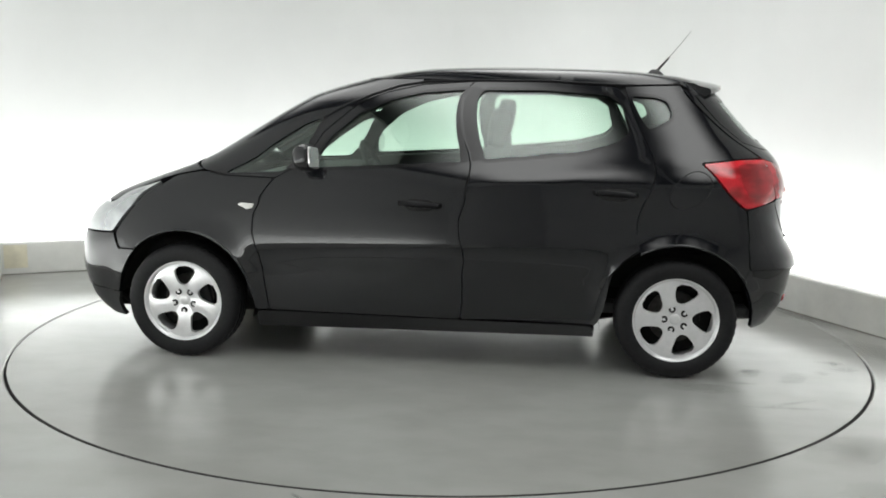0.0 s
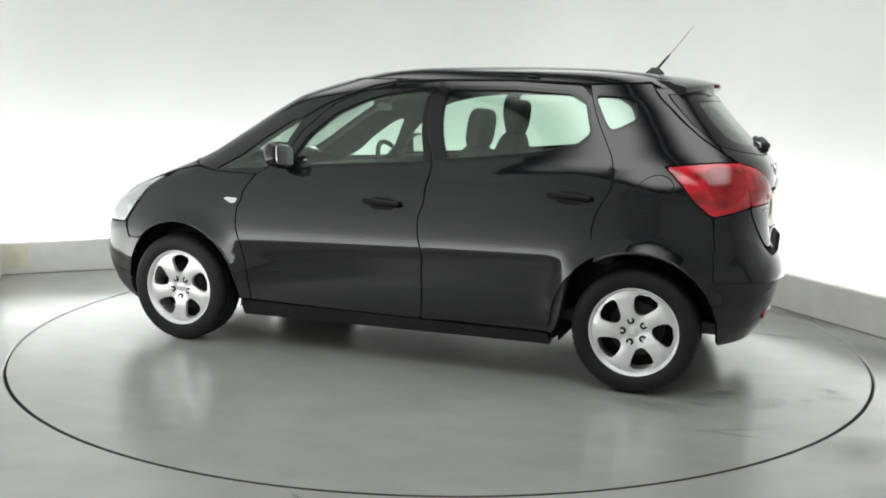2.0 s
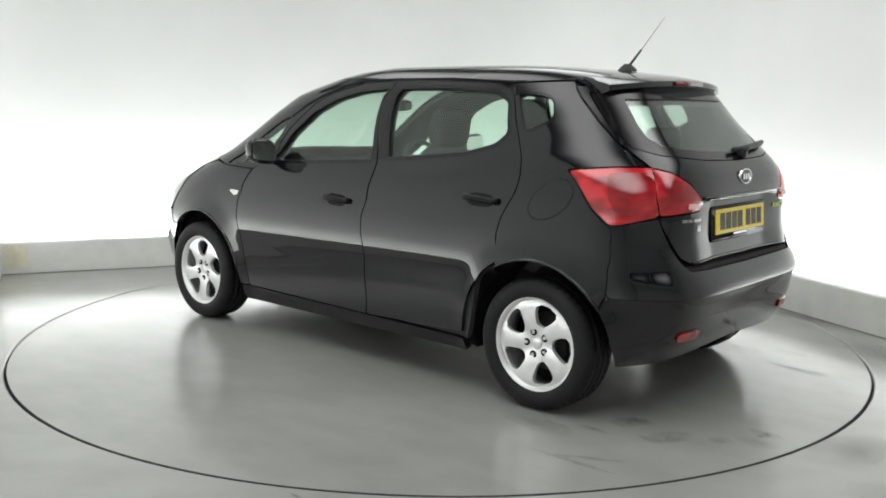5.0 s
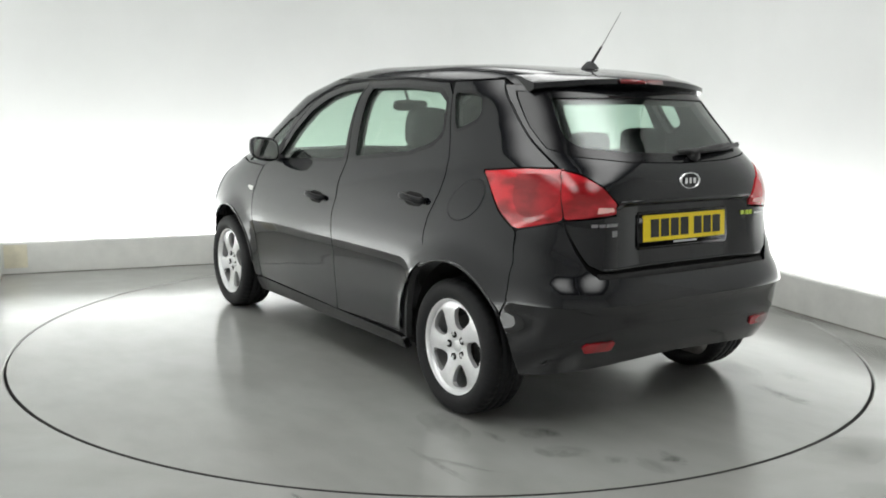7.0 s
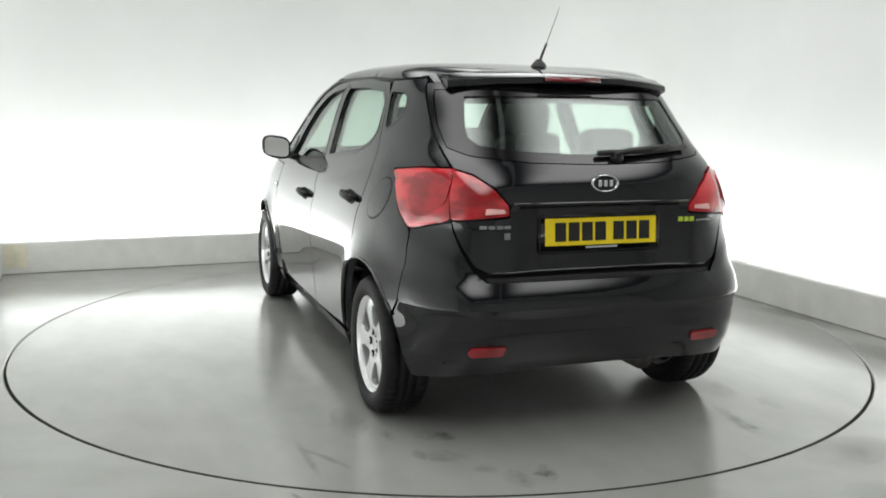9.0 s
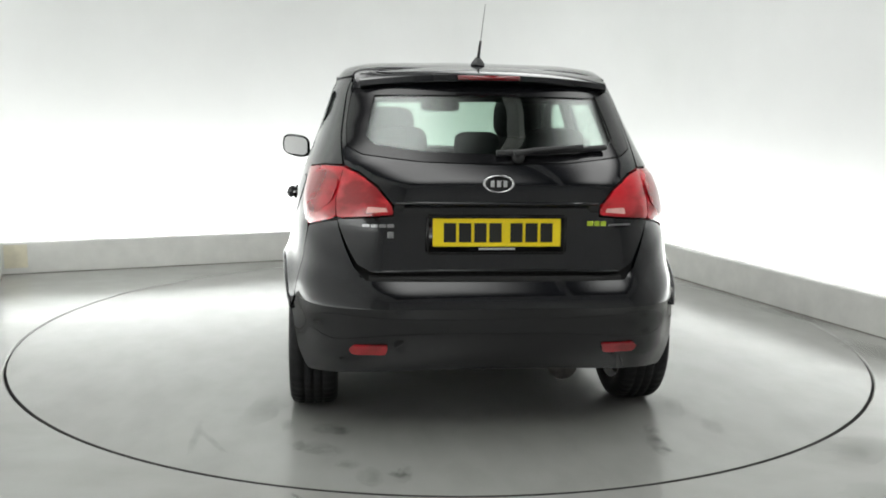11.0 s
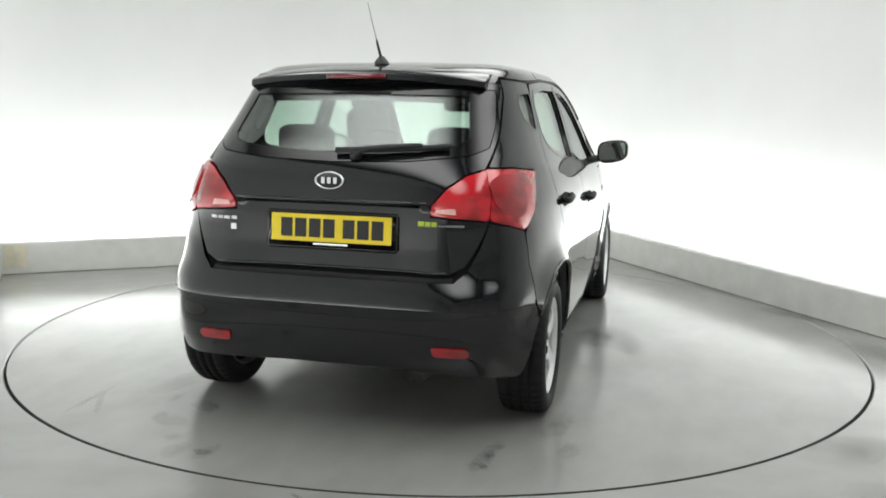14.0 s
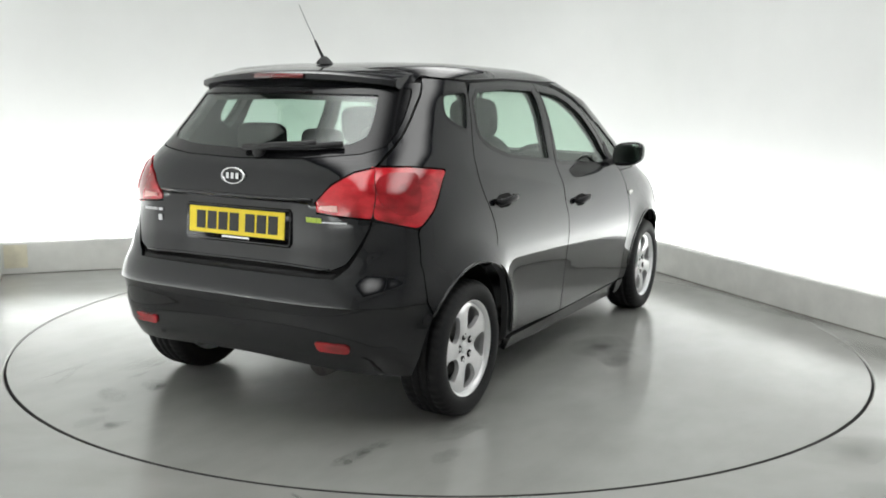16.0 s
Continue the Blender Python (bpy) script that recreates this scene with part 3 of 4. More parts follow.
def body_panels():
    doors = both("front_door", F_DOOR, [FRONT_GLASS])
    rear = both("rear_door", R_DOOR, [REAR_GLASS])
    for sg, fd, rd in ((1, doors[0], rear[0]), (-1, doors[1], rear[1])):
        for o, glass_line, d in ((FRONT_GLASS, "window_pane", fd), (REAR_GLASS, "window_pane", rd)):
            line = shrunk(resampled(rounded(flat(o), 0.03), 0.03), -0.008)
            wide = shrunk(line, -0.004)
            skin(glass_line, panel(line, thick=0.004, lift=-0.014, side=sg), M_GLASS, d, "green-tinted clear glass").visible_shadow = False
            hole = shrunk(line, 0.014)
            skin("window_seal", panel(wide, [hole], thick=0.006, lift=0.0010, side=sg, step=0.03), M_GLOSS, d)
        # black B-pillar covers
        f = flat([("s", -0.211, 1.470), ("s", -0.191, 1.085), ("s", -0.229, 1.092), ("s", -0.236, 1.485)])
        skin("pillar_cover", panel(shrunk(f, 0.003), thick=0.004, lift=0.0015, side=sg, step=0.03), M_GLOSS, fd)
        f = flat([("s", -0.297, 1.10), ("s", -0.287, 1.468), ("s", -0.244, 1.485), ("s", -0.238, 1.094)])
        skin("pillar_cover", panel(shrunk(f, 0.003), thick=0.004, lift=0.0015, side=sg, step=0.03), M_GLOSS, rd)
        handle(fd, 0.02, 0.868, sg)
        handle(rd, -0.975, 0.948, sg)

    # front wing
    wing = [("s", 0.835, 0.275), ("s", 0.860, 0.50), ("s", 0.878, 0.85), ("s", 0.80, 0.985), ("s", 1.06, 0.992), ("s", 1.20, 1.015), ("s", 1.36, 0.985), ("s", 1.42, 0.945), ("s", 1.60, 0.80), ("s", 1.70, 0.665), ("s", 1.68, 0.58)] + arch(1.3075, 0.385, 45, 172, 16) + [("s", 0.905, 0.275)]
    wings = both("front_wing", wing)
    for sg, w in zip((1, -1), wings):
        f = flat([("s", 0.995, 0.842), ("s", 0.975, 0.852), ("s", 0.905, 0.848), ("s", 0.915, 0.825), ("s", 0.945, 0.818)])
        skin("indicator_lens", panel(f, thick=0.004, lift=0.006, side=sg, step=0.015), M_AMBERCLEAR, w, "small clear side indicator")
    both("quarter_light", NOSE_LIGHT, mat=M_GLASS, label="small triangular front quarter light", thick=0.004, lift=-0.006)
    # mirror base triangle and A-pillars
    apil = [("s", 0.80, 0.985), ("s", 1.06, 0.992), ("s", 1.20, 1.015), ("f", 0.63, 1.07), ("f", 0.60, 1.22), ("f", 0.565, 1.36), ("f", 0.50, 1.515), ("s", 0.03, 1.515), ("s", 0.03, 1.487), ("s", 0.21, 1.447), ("s", 0.38, 1.377), ("s", 0.55, 1.232), ("s", 0.695, 1.047)]
    both("windscreen_pillar", apil, [NOSE_LIGHT], radius=0.0)

    # rear quarter panel
    quarter = [("s", -1.01, 1.49), ("s", -1.03, 1.43), ("s", -1.115, 1.225), ("s", -1.165, 1.10), ("s", -1.160, 0.98), ("s", -1.09, 0.755)] + arch(-1.3075, 0.39, 60, 148, 12) + [("s", -1.66, 0.60), ("s", -1.660, 0.74), ("s", -1.640, 0.873), ("s", -1.555, 0.940), ("s", -1.40, 1.108), ("s", -1.60, 1.128), ("r", 0.620, 1.132), ("r", 0.629, 1.25), ("r", 0.612, 1.38), ("r", 0.590, 1.47), ("s", -1.30, 1.50)]
    quarters = both("quarter_panel", quarter, [QUARTER_GLASS])
    for sg, qp in zip((1, -1), quarters):
        line = shrunk(resampled(rounded(flat(QUARTER_GLASS), 0.035), 0.03), -0.008)
        skin("window_pane", panel(line, thick=0.004, lift=-0.012, side=sg), M_GLASS, qp, "small fixed rear quarter glass").visible_shadow = False
        skin("window_seal", panel(line, [shrunk(line, 0.014)], thick=0.006, lift=0.0005, side=sg, step=0.03), M_GLOSS, qp)

    # fuel flap on the left-hand quarter panel
    c = (SPAN * by_side(-1.355, 0.975), 0.975)
    f = [(c[0] + 0.100 * math.cos(radians(10 * k)), c[1] + 0.090 * math.sin(radians(10 * k))) for k in range(36)]
    skin("fuel_flap_seam", panel(shrunk(f, -0.005), [f], thick=0.003, lift=0.0008, side=1, step=0.02), M_LINER, quarters[0])
    skin("fuel_flap", panel(f, thick=0.004, lift=0.0022, side=1, step=0.03), M_PAINT, quarters[0], "round black fuel flap")
    both("sill", [("s", 0.90, 0.272), ("s", -0.89, 0.262), ("s", -0.90, 0.195), ("s", 0.90, 0.175)], mat=M_GLOSS, thick=0.03)

    # tail
    lamps = both("tail_lamp", LAMP, mat=M_RED, label="wrap-round red tail lamp", thick=0.05, lift=0.004, crown=0.008, gap=0.002, radius=0.03)
    cell = resampled(rounded(flat([("s", -1.580, 1.098), ("s", -1.70, 1.103), ("s", -1.762, 1.075), ("s", -1.775, 0.985), ("s", -1.71, 0.932), ("s", -1.650, 0.935), ("s", -1.605, 1.005)]), 0.03), 0.02)
    for sg, lp in zip((1, -1), lamps):
        skin("lamp_chamber", panel(cell, side=sg, thick=0.008, lift=0.0125, step=0.025), M_CHAMBER, lp, "deeper red inner chamber")
    bumper = [("r", 0.0, 0.682), ("r", 0.53, 0.684), ("r", 0.578, 0.73), ("r", 0.645, 0.915), ("s", -1.730, 0.897), ("s", -1.645, 0.871), ("s", -1.660, 0.74), ("s", -1.662, 0.60), ("s", -1.672, 0.579), ("r", 0.60, 0.579), ("r", 0.0, 0.579)]
    o = flat(bumper)
    b = skin("rear_bumper", panel(middle(o), side=0, thick=0.02, step=0.022), M_PAINT, CAR)
    low = [("r", 0.0, 0.575), ("r", 0.60, 0.575), ("s", -1.672, 0.575), ("s", -1.664, 0.588)] + arch(-1.3075, 0.39, 149, 186, 6) + [("s", -1.70, 0.262), ("r", 0.60, 0.280), ("r", 0.0, 0.305)]
    v = skin("bumper_valance", panel(middle(flat(low)), side=0, thick=0.02, lift=-0.006, step=0.025), M_PAINT, CAR, "glossy black lower rear valance")
    for sg in (1, -1):
        f = rounded(flat([("r", 0.44, 0.418), ("r", 0.585, 0.418), ("r", 0.60, 0.400), ("r", 0.585, 0.378), ("r", 0.45, 0.378)]), 0.012)
        skin("reflector", panel(f, side=sg, thick=0.01, lift=0.003, step=0.02), M_REDDARK, v, "dark red reflector")
    screen = [("r", 0.0, 1.148), ("r", 0.30, 1.156), ("r", 0.54, 1.180), ("r", 0.604, 1.210), ("r", 0.604, 1.30), ("r", 0.572, 1.445), ("r", 0.0, 1.452)]
    opening = [("r", 0.0, 1.185), ("r", 0.30, 1.195), ("r", 0.49, 1.218), ("r", 0.525, 1.25), ("r", 0.515, 1.31), ("r", 0.485, 1.42), ("r", 0.0, 1.425)]
    sp = middle(flat(screen))
    # the gate is cut out round the screen, as one outline open at the middle
    below = [("r", 0.0, 0.712), ("r", 0.505, 0.716), ("r", 0.565, 0.745), ("r", 0.642, 0.920), ("r", 0.42, 0.938), ("r", 0.418, 0.985), ("r", 0.48, 1.060), ("r", 0.552, 1.112), ("r", 0.612, 1.132), ("r", 0.624, 1.25), ("r", 0.607, 1.38), ("r", 0.585, 1.475), ("r", 0.0, 1.475), ("r", 0.0, 1.456), ("r", 0.575, 1.449), ("r", 0.607, 1.30), ("r", 0.607, 1.207), ("r", 0.542, 1.176), ("r", 0.30, 1.152), ("r", 0.0, 1.144)]
    tg = skin("tailgate", panel(middle(flat(below)), side=0, thick=0.02, step=0.025), M_PAINT, CAR)
    skin("rear_screen", panel(sp, side=0, thick=0.004, lift=-0.004), M_SCREEN, tg, "tinted rear window").visible_shadow = False
    edge = flat(screen[:-1] + [("r", 0.0, 1.452), ("r", 0.0, 1.425)] + opening[::-1][1:])
    skin("screen_border", panel(middle(edge), side=0, thick=0.006, lift=0.0005, step=0.025), M_GLOSS, tg)
    for sg in (1, -1):
        f = shrunk(resampled(rounded(flat(LAMP_IN), 0.015), 0.02), 0.002)
        lp = skin("tail_lamp", panel(f, side=sg, thick=0.03, lift=0.004, crown=0.007, step=0.025), M_RED, tg, "inner red tail lamp section")
        f = flat([("r", 0.445, 0.958), ("r", 0.525, 0.952), ("r", 0.52, 0.975), ("r", 0.45, 0.980)])
        skin("reversing_lens", panel(f, side=sg, thick=0.004, lift=0.0145, step=0.02), M_PALE, lp, "pale reversing lens")
    return b, tg


def middle(poly):
    """Snap the outline's start and end to the middle line."""
    return [(0.0 if x < 0.004 else x, z) for x, z in poly]


def handle(door, x, z, sg):
    """A pull handle on a thin dark panel that paints the shade of its recess."""
    q = by_side(x, z)
    p, n = on_body(q, z), body_normal(q, z)
    grip = tube([(0.105, 0.0, 0.004), (0.09, 0.020, 0.006), (0.045, 0.033, 0.005), (-0.045, 0.033, 0.0), (-0.09, 0.020, -0.002), (-0.105, 0.0, -0.003)], 0.013, 10)
    for v in grip.verts:
        v.co.z *= 1.25
    m = Matrix.Translation((p.x, p.y * sg, p.z)) @ Matrix.Diagonal((1, sg, 1, 1))
    g = part("door_handle", moved(grip, m), M_SEAL, door)
    f = rounded([(SPAN * by_side(x + dx, z + dz), z + dz) for dx, dz in ((0.10, 0.002), (0.05, -0.034), (-0.05, -0.036), (-0.10, -0.004), (-0.05, 0.026), (0.05, 0.030))], 0.02)
    skin("handle_recess", panel(f, side=sg, thick=0.003, lift=0.0012, step=0.02), M_LINER, door)


body_panels()


def front_end():
    hood = [("f", 0.0, 0.835), ("f", 0.45, 0.825), ("s", 1.73, 0.835), ("s", 1.44, 0.965), ("s", 1.36, 0.99), ("s", 1.205, 1.02), ("f", 0.60, 1.065), ("f", 0.0, 1.082)]
    skin("bonnet", panel(to_nose(flat(hood)), side=0, thick=0.02), M_PAINT, CAR)
    lampo = [("s", 1.43, 0.955), ("s", 1.62, 0.895), ("s", 1.735, 0.825), ("f", 0.56, 0.82), ("f", 0.52, 0.74), ("f", 0.66, 0.66), ("s", 1.715, 0.668), ("s", 1.61, 0.805)]
    both("headlamp", lampo, mat=M_HEAD, label="clear lens headlamp swept back into the wing", thick=0.05, lift=0.003, crown=0.006, radius=0.02)
    bump = [("f", 0.0, 0.60), ("f", 0.40, 0.62), ("f", 0.52, 0.735), ("f", 0.66, 0.655), ("s", 1.715, 0.66), ("s", 1.69, 0.575)] + arch(1.3075, 0.385, 44, 10, 6) + [("s", 1.70, 0.33), ("f", 0.55, 0.36), ("f", 0.0, 0.38)]
    skin("front_bumper", panel(to_nose(flat(bump)), side=0, thick=0.02), M_PAINT, CAR)
    low = [("f", 0.0, 0.375), ("f", 0.55, 0.355), ("s", 1.70, 0.325), ("s", 1.70, 0.18), ("f", 0.55, 0.17), ("f", 0.0, 0.17)]
    skin("air_intake", panel(to_nose(flat(low)), side=0, thick=0.02, lift=-0.004), M_PLASTIC, CAR)
    grille = [("f", 0.0, 0.605), ("f", 0.39, 0.625), ("f", 0.51, 0.745), ("f", 0.55, 0.815), ("f", 0.44, 0.82), ("f", 0.0, 0.83)]
    skin("grille", panel(to_nose(flat(grille)), side=0, thick=0.02, lift=-0.012), M_GLOSS, CAR, "dark front grille")
    wsc = [("f", 0.0, 1.09), ("f", 0.62, 1.075), ("f", 0.595, 1.22), ("f", 0.56, 1.36), ("f", 0.495, 1.510), ("f", 0.0, 1.510)]
    skin("windscreen", panel(to_nose(flat(wsc)), side=0, thick=0.005, lift=-0.003), M_GLASS, CAR, "green-tinted windscreen").visible_shadow = False
    # roof, all above the doors
    o = [(0.0, 1.478)] + flat([("r", 0.565, 1.478), ("s", -1.30, 1.506), ("s", -1.0, 1.497), ("s", -0.62, 1.512), ("s", -0.24, 1.511), ("s", 0.03, 1.517)]) + [(SPAN, 1.517), (SPAN, 1.5965), (0.0, 1.5965)]
    skin("roof", panel(to_nose(middle(o)), side=0, thick=0.02, step=0.03), M_PAINT, CAR)


def to_nose(poly):
    return [(SPAN if x > SPAN - 0.004 else x, z) for x, z in poly]


front_end()


def mouldings():
    """Black drip mouldings along the roof edges."""
    for sg in (1, -1):
        pts = []
        for x, z in ((0.56, 1.30), (0.44, 1.372), (0.30, 1.430), (0.16, 1.476), (0.0, 1.503), (-0.24, 1.5085), (-0.62, 1.510), (-1.0, 1.494), (-1.30, 1.503)):
            q = by_side(x, z)
            p = on_body(q, z) + body_normal(q, z) * 0.0005
            pts.append((p.x, p.y * sg, p.z))
        part("roof_moulding", tube(pts, 0.007, 8), M_SEAL, CAR)


mouldings()


def arch_lips():
    """Rolled edges round the wheel openings."""
    for name, line in (("front_wing", arch(1.3075, 0.388, 45, 172, 24)), ("quarter_panel", arch(-1.3075, 0.393, 60, 148, 20))):
        for sg, owner in ((1, bpy.data.objects[name]), (-1, bpy.data.objects[name + ".001"])):
            pts = []
            for kind, x, z in line:
                q = by_side(x, z)
                p = on_body(q, z)
                pts.append((p.x, p.y * sg, p.z))
            part("arch_lip", tube(pts, 0.007, 10), M_PAINT, owner)


arch_lips()


def inner_frame():
    """Dark inner structure behind the panels: pillars, door cards, tail panel, arch liners, underbody."""
    glasses = [rounded(flat(g), 0.03) for g in (FRONT_GLASS, REAR_GLASS, QUARTER_GLASS, NOSE_LIGHT)]
    grown = [shrunk(resampled(g, 0.04), -0.004) for g in glasses]
    line = flat([("s", 0.84, 0.24), ("s", 0.86, 0.60)] + arch(1.3075, 0.43, 135, 40, 8) + [("s", 1.66, 0.70), ("s", 1.45, 0.93), ("s", 1.15, 1.0), ("f", 0.635, 1.08), ("f", 0.605, 1.22), ("f", 0.57, 1.36), ("f", 0.51, 1.50), ("s", 0.03, 1.512), ("s", -0.62, 1.512), ("s", -1.30, 1.50), ("r", 0.575, 1.46), ("r", 0.605, 1.36), ("r", 0.635, 1.20), ("r", 0.65, 1.0), ("r", 0.62, 0.80), ("s", -1.70, 0.60)] + arch(-1.3075, 0.43, 140, 40, 10) + [("s", -0.88, 0.24)])
    for sg in (1, -1):
        skin("inner_frame", panel(line, grown, thick=0.03, lift=-0.022, side=sg, step=0.05), M_TRIM, CAR)
    tail = [("r", 0.0, 0.30), ("r", 0.66, 0.30), ("r", 0.67, 0.90), ("r", 0.655, 1.15), ("r", 0.632, 1.25), ("r", 0.605, 1.38), ("r", 0.57, 1.475), ("r", 0.0, 1.475), ("r", 0.0, 1.44), ("r", 0.50, 1.43), ("r", 0.53, 1.31), ("r", 0.535, 1.25), ("r", 0.49, 1.20), ("r", 0.30, 1.175), ("r", 0.0, 1.165)]
    skin("tail_panel", panel(middle(flat(tail)), side=0, thick=0.03, lift=-0.034, step=0.05), M_LINER, CAR)
    nose = [("f", 0.0, 0.20), ("s", 1.72, 0.20), ("s", 1.72, 0.66), ("s", 1.43, 0.93), ("s", 1.22, 1.005), ("f", 0.0, 1.07)]
    skin("nose_panel", panel(to_nose(flat(nose)), side=0, thick=0.02, lift=-0.06, step=0.06), M_LINER, CAR)
    # headlining
    o = [(0.0, 1.47)] + flat([("r", 0.55, 1.47), ("s", -1.25, 1.49), ("s", -0.62, 1.50), ("s", 0.03, 1.505)]) + [(SPAN, 1.515), (SPAN, 1.592), (0.0, 1.592)]
    skin("headlining", panel(to_nose(middle(o)), side=0, thick=0.012, lift=-0.026, step=0.06), M_HEADLINING, CAR, "grey cloth headlining")
    # underbody with sunken tunnel and tail end
    bm = joined(box(-0.90, -0.76, 0.20, 0.90, 0.76, 0.30, 0.03), box(-1.80, -0.60, 0.27, -0.88, 0.60, 0.42, 0.04), box(0.88, -0.60, 0.20, 1.86, 0.60, 0.62, 0.05), box(-1.75, -0.60, 0.42, -0.85, 0.60, 0.62, 0.03))
    part("underbody", bm, M_LINER, CAR, smooth=False)
    part("exhaust", tube([(-1.30, -0.33, 0.27), (-1.36, -0.33, 0.27), (-1.72, -0.33, 0.27)], 0.065, 16), M_STEEL, CAR)
    part("rear_axle", tube([(-1.3, -0.70, 0.28), (-1.18, -0.4, 0.26), (-1.18, 0.4, 0.26), (-1.3, 0.70, 0.28)], 0.035), M_LINER, CAR)
    # wheel arch liners
    for ax, r, lo, hi in ((1.3075, 0.378, 4, 194), (-1.3075, 0.388, -14, 172)):
        for sg in (1, -1):
            bm = bmesh.new()
            rows = []
            for y in (0.50, 0.80):
                rows.append([bm.verts.new((ax + r * math.cos(a), y * sg, 0.31 + r * math.sin(a))) for a in [radians(lo + (hi - lo) * k / 24) for k in range(25)]])
            for k in range(24):
                bm.faces.new((rows[0][k], rows[0][k + 1], rows[1][k + 1], rows[1][k]))
            bm.faces.new(rows[0])
            bmesh.ops.solidify(bm, geom=bm.faces[:], thickness=0.012)
            part("arch_liner", bm, M_LINER, CAR)


inner_frame()


# ---- wheels ----
def plate_with_holes(radius, holes, depth, thick, step=0.014):
    """A dished disc in the xz plane, facing +y, with holes."""
    rim = [(radius * math.cos(2 * math.pi * k / 72), radius * math.sin(2 * math.pi * k / 72)) for k in range(72)]
    loops = [rim] + holes
    verts, edges = [], []
    for lp in loops:
        k = len(verts)
        verts += lp
        edges += [(k + i, k + (i + 1) % len(lp)) for i in range(len(lp))]
    allb = [p for lp in loops for p in lp]
    n = int(radius / step) + 1
    for i in range(-n, n + 1):
        for j in range(-n, n + 1):
            x, z = (i + 0.5 * (j % 2)) * step, j * step
            if math.hypot(x, z) < radius - step * 0.5 and not any(inside(x, z, h) for h in holes) and near(x, z, allb) > step * 0.5:
                verts.append((x, z))
    vs, es, fs, *_ = delaunay_2d_cdt([Vector(v) for v in verts], edges, [], 0, 1e-7)
    bm = bmesh.new()
    front = [bm.verts.new((v.x, depth(v.x, v.y), v.y)) for v in vs]
    back = [bm.verts.new((v.x, depth(v.x, v.y) - thick, v.y)) for v in vs]
    count = {}
    for f in fs:
        cx, cy = sum(vs[i].x for i in f) / 3, sum(vs[i].y for i in f) / 3
        if any(inside(cx, cy, h) for h in holes):
            continue
        w = list(f)[::-1]
        bm.faces.new([front[i] for i in w])
        bm.faces.new([back[i] for i in w[::-1]])
        for i in range(3):
            count[(w[i], w[(i + 1) % 3])] = 1
    for a, b in count:
        if (b, a) not in count:
            bm.faces.new((front[b], front[a], back[a], back[b]))
    bmesh.ops.delete(bm, geom=[v for v in bm.verts if not v.link_faces], context="VERTS")
    return bm


HOLE = [(0.086, -4), (0.096, -13), (0.118, -18), (0.148, -20.5), (0.172, -20), (0.187, -14), (0.191, 0), (0.187, 14), (0.172, 20), (0.148, 21), (0.118, 19), (0.096, 15), (0.086, 6)]
TYRE = [(0.212, 0.085), (0.222, 0.098), (0.250, 0.107), (0.280, 0.105), (0.296, 0.096), (0.304, 0.084), (0.3085, 0.068), (0.309, 0.046), (0.302, 0.044), (0.302, 0.036), (0.3095, 0.034), (0.3105, 0.006), (0.303, 0.004), (0.303, -0.004), (0.3105, -0.006), (0.3095, -0.034), (0.302, -0.036), (0.302, -0.044), (0.309, -0.046), (0.3085, -0.068), (0.304, -0.084), (0.296, -0.096), (0.280, -0.105), (0.250, -0.107), (0.222, -0.098), (0.212, -0.085)]


def wheel(turn):
    twist = 14.0
    holes = []
    for k in range(5):
        h = []
        for r, a in HOLE:
            b = radians(turn + 72 * k + a + twist * (r - 0.15) / 0.1 * 0.5)
            h.append((r * math.cos(b), r * math.sin(b)))
        holes.append(h)

    def depth(x, z):
        r = math.hypot(x, z)
        a = math.atan2(z, x)
        spoke = 0.004 * math.cos(5 * (a - radians(turn + 36)))
        return 0.078 - 0.016 * math.exp(-(r / 0.07) ** 2) - 0.010 * max(0, (r - 0.17) / 0.045) ** 2 + spoke * min(1, r / 0.1)

    w = sharpened(part("wheel", plate_with_holes(0.206, holes, depth, 0.022), M_ALLOY, CAR, "silver five-spoke alloy wheel"), 45)
    part("rim_lip", turned([(0.200, 0.060), (0.204, 0.078), (0.214, 0.092), (0.221, 0.094), (0.224, 0.086), (0.216, 0.070), (0.205, 0.0), (0.205, -0.09), (0.214, -0.095)], 72), M_ALLOY, w)
    part("tyre", sidewall(), M_TYRE, w, "black rubber road tyre")
    part("brake_disc", turned([(0.0001, 0.012), (0.07, 0.012), (0.07, -0.002), (0.135, -0.002), (0.135, -0.024), (0.0001, -0.024)], 48), M_STEEL, w)
    part("brake_back", turned([(0.0001, -0.045), (0.198, -0.045), (0.198, -0.06), (0.0001, -0.06)], 48), M_LINER, w)
    part("caliper", box(-0.13, -0.02, -0.06, -0.075, 0.025, 0.06, 0.01), M_LINER, w)
    part("centre_cap", turned([(0.0001, 0.069), (0.022, 0.069), (0.028, 0.065), (0.029, 0.050)], 32), M_ALLOY, w)
    for k in range(5):
        a = radians(turn + 36 + 72 * k)
        b = turned([(0.0001, 0.0775), (0.0065, 0.0775), (0.0085, 0.075), (0.0085, 0.055)], 6)
        # flat dark disc that paints the shade of a sunken bolt well
        s = turned([(0.0001, 0.0752), (0.0170, 0.0752), (0.0180, 0.074), (0.0180, 0.060)], 20)
        part("wheel_bolt", moved(b, Matrix.Translation((0.056 * math.cos(a), 0, 0.056 * math.sin(a)))), M_ALLOY, w, smooth=False)
        part("bolt_well", moved(s, Matrix.Translation((0.056 * math.cos(a), -0.002, 0.056 * math.sin(a)))), M_LINER, w)
    return w


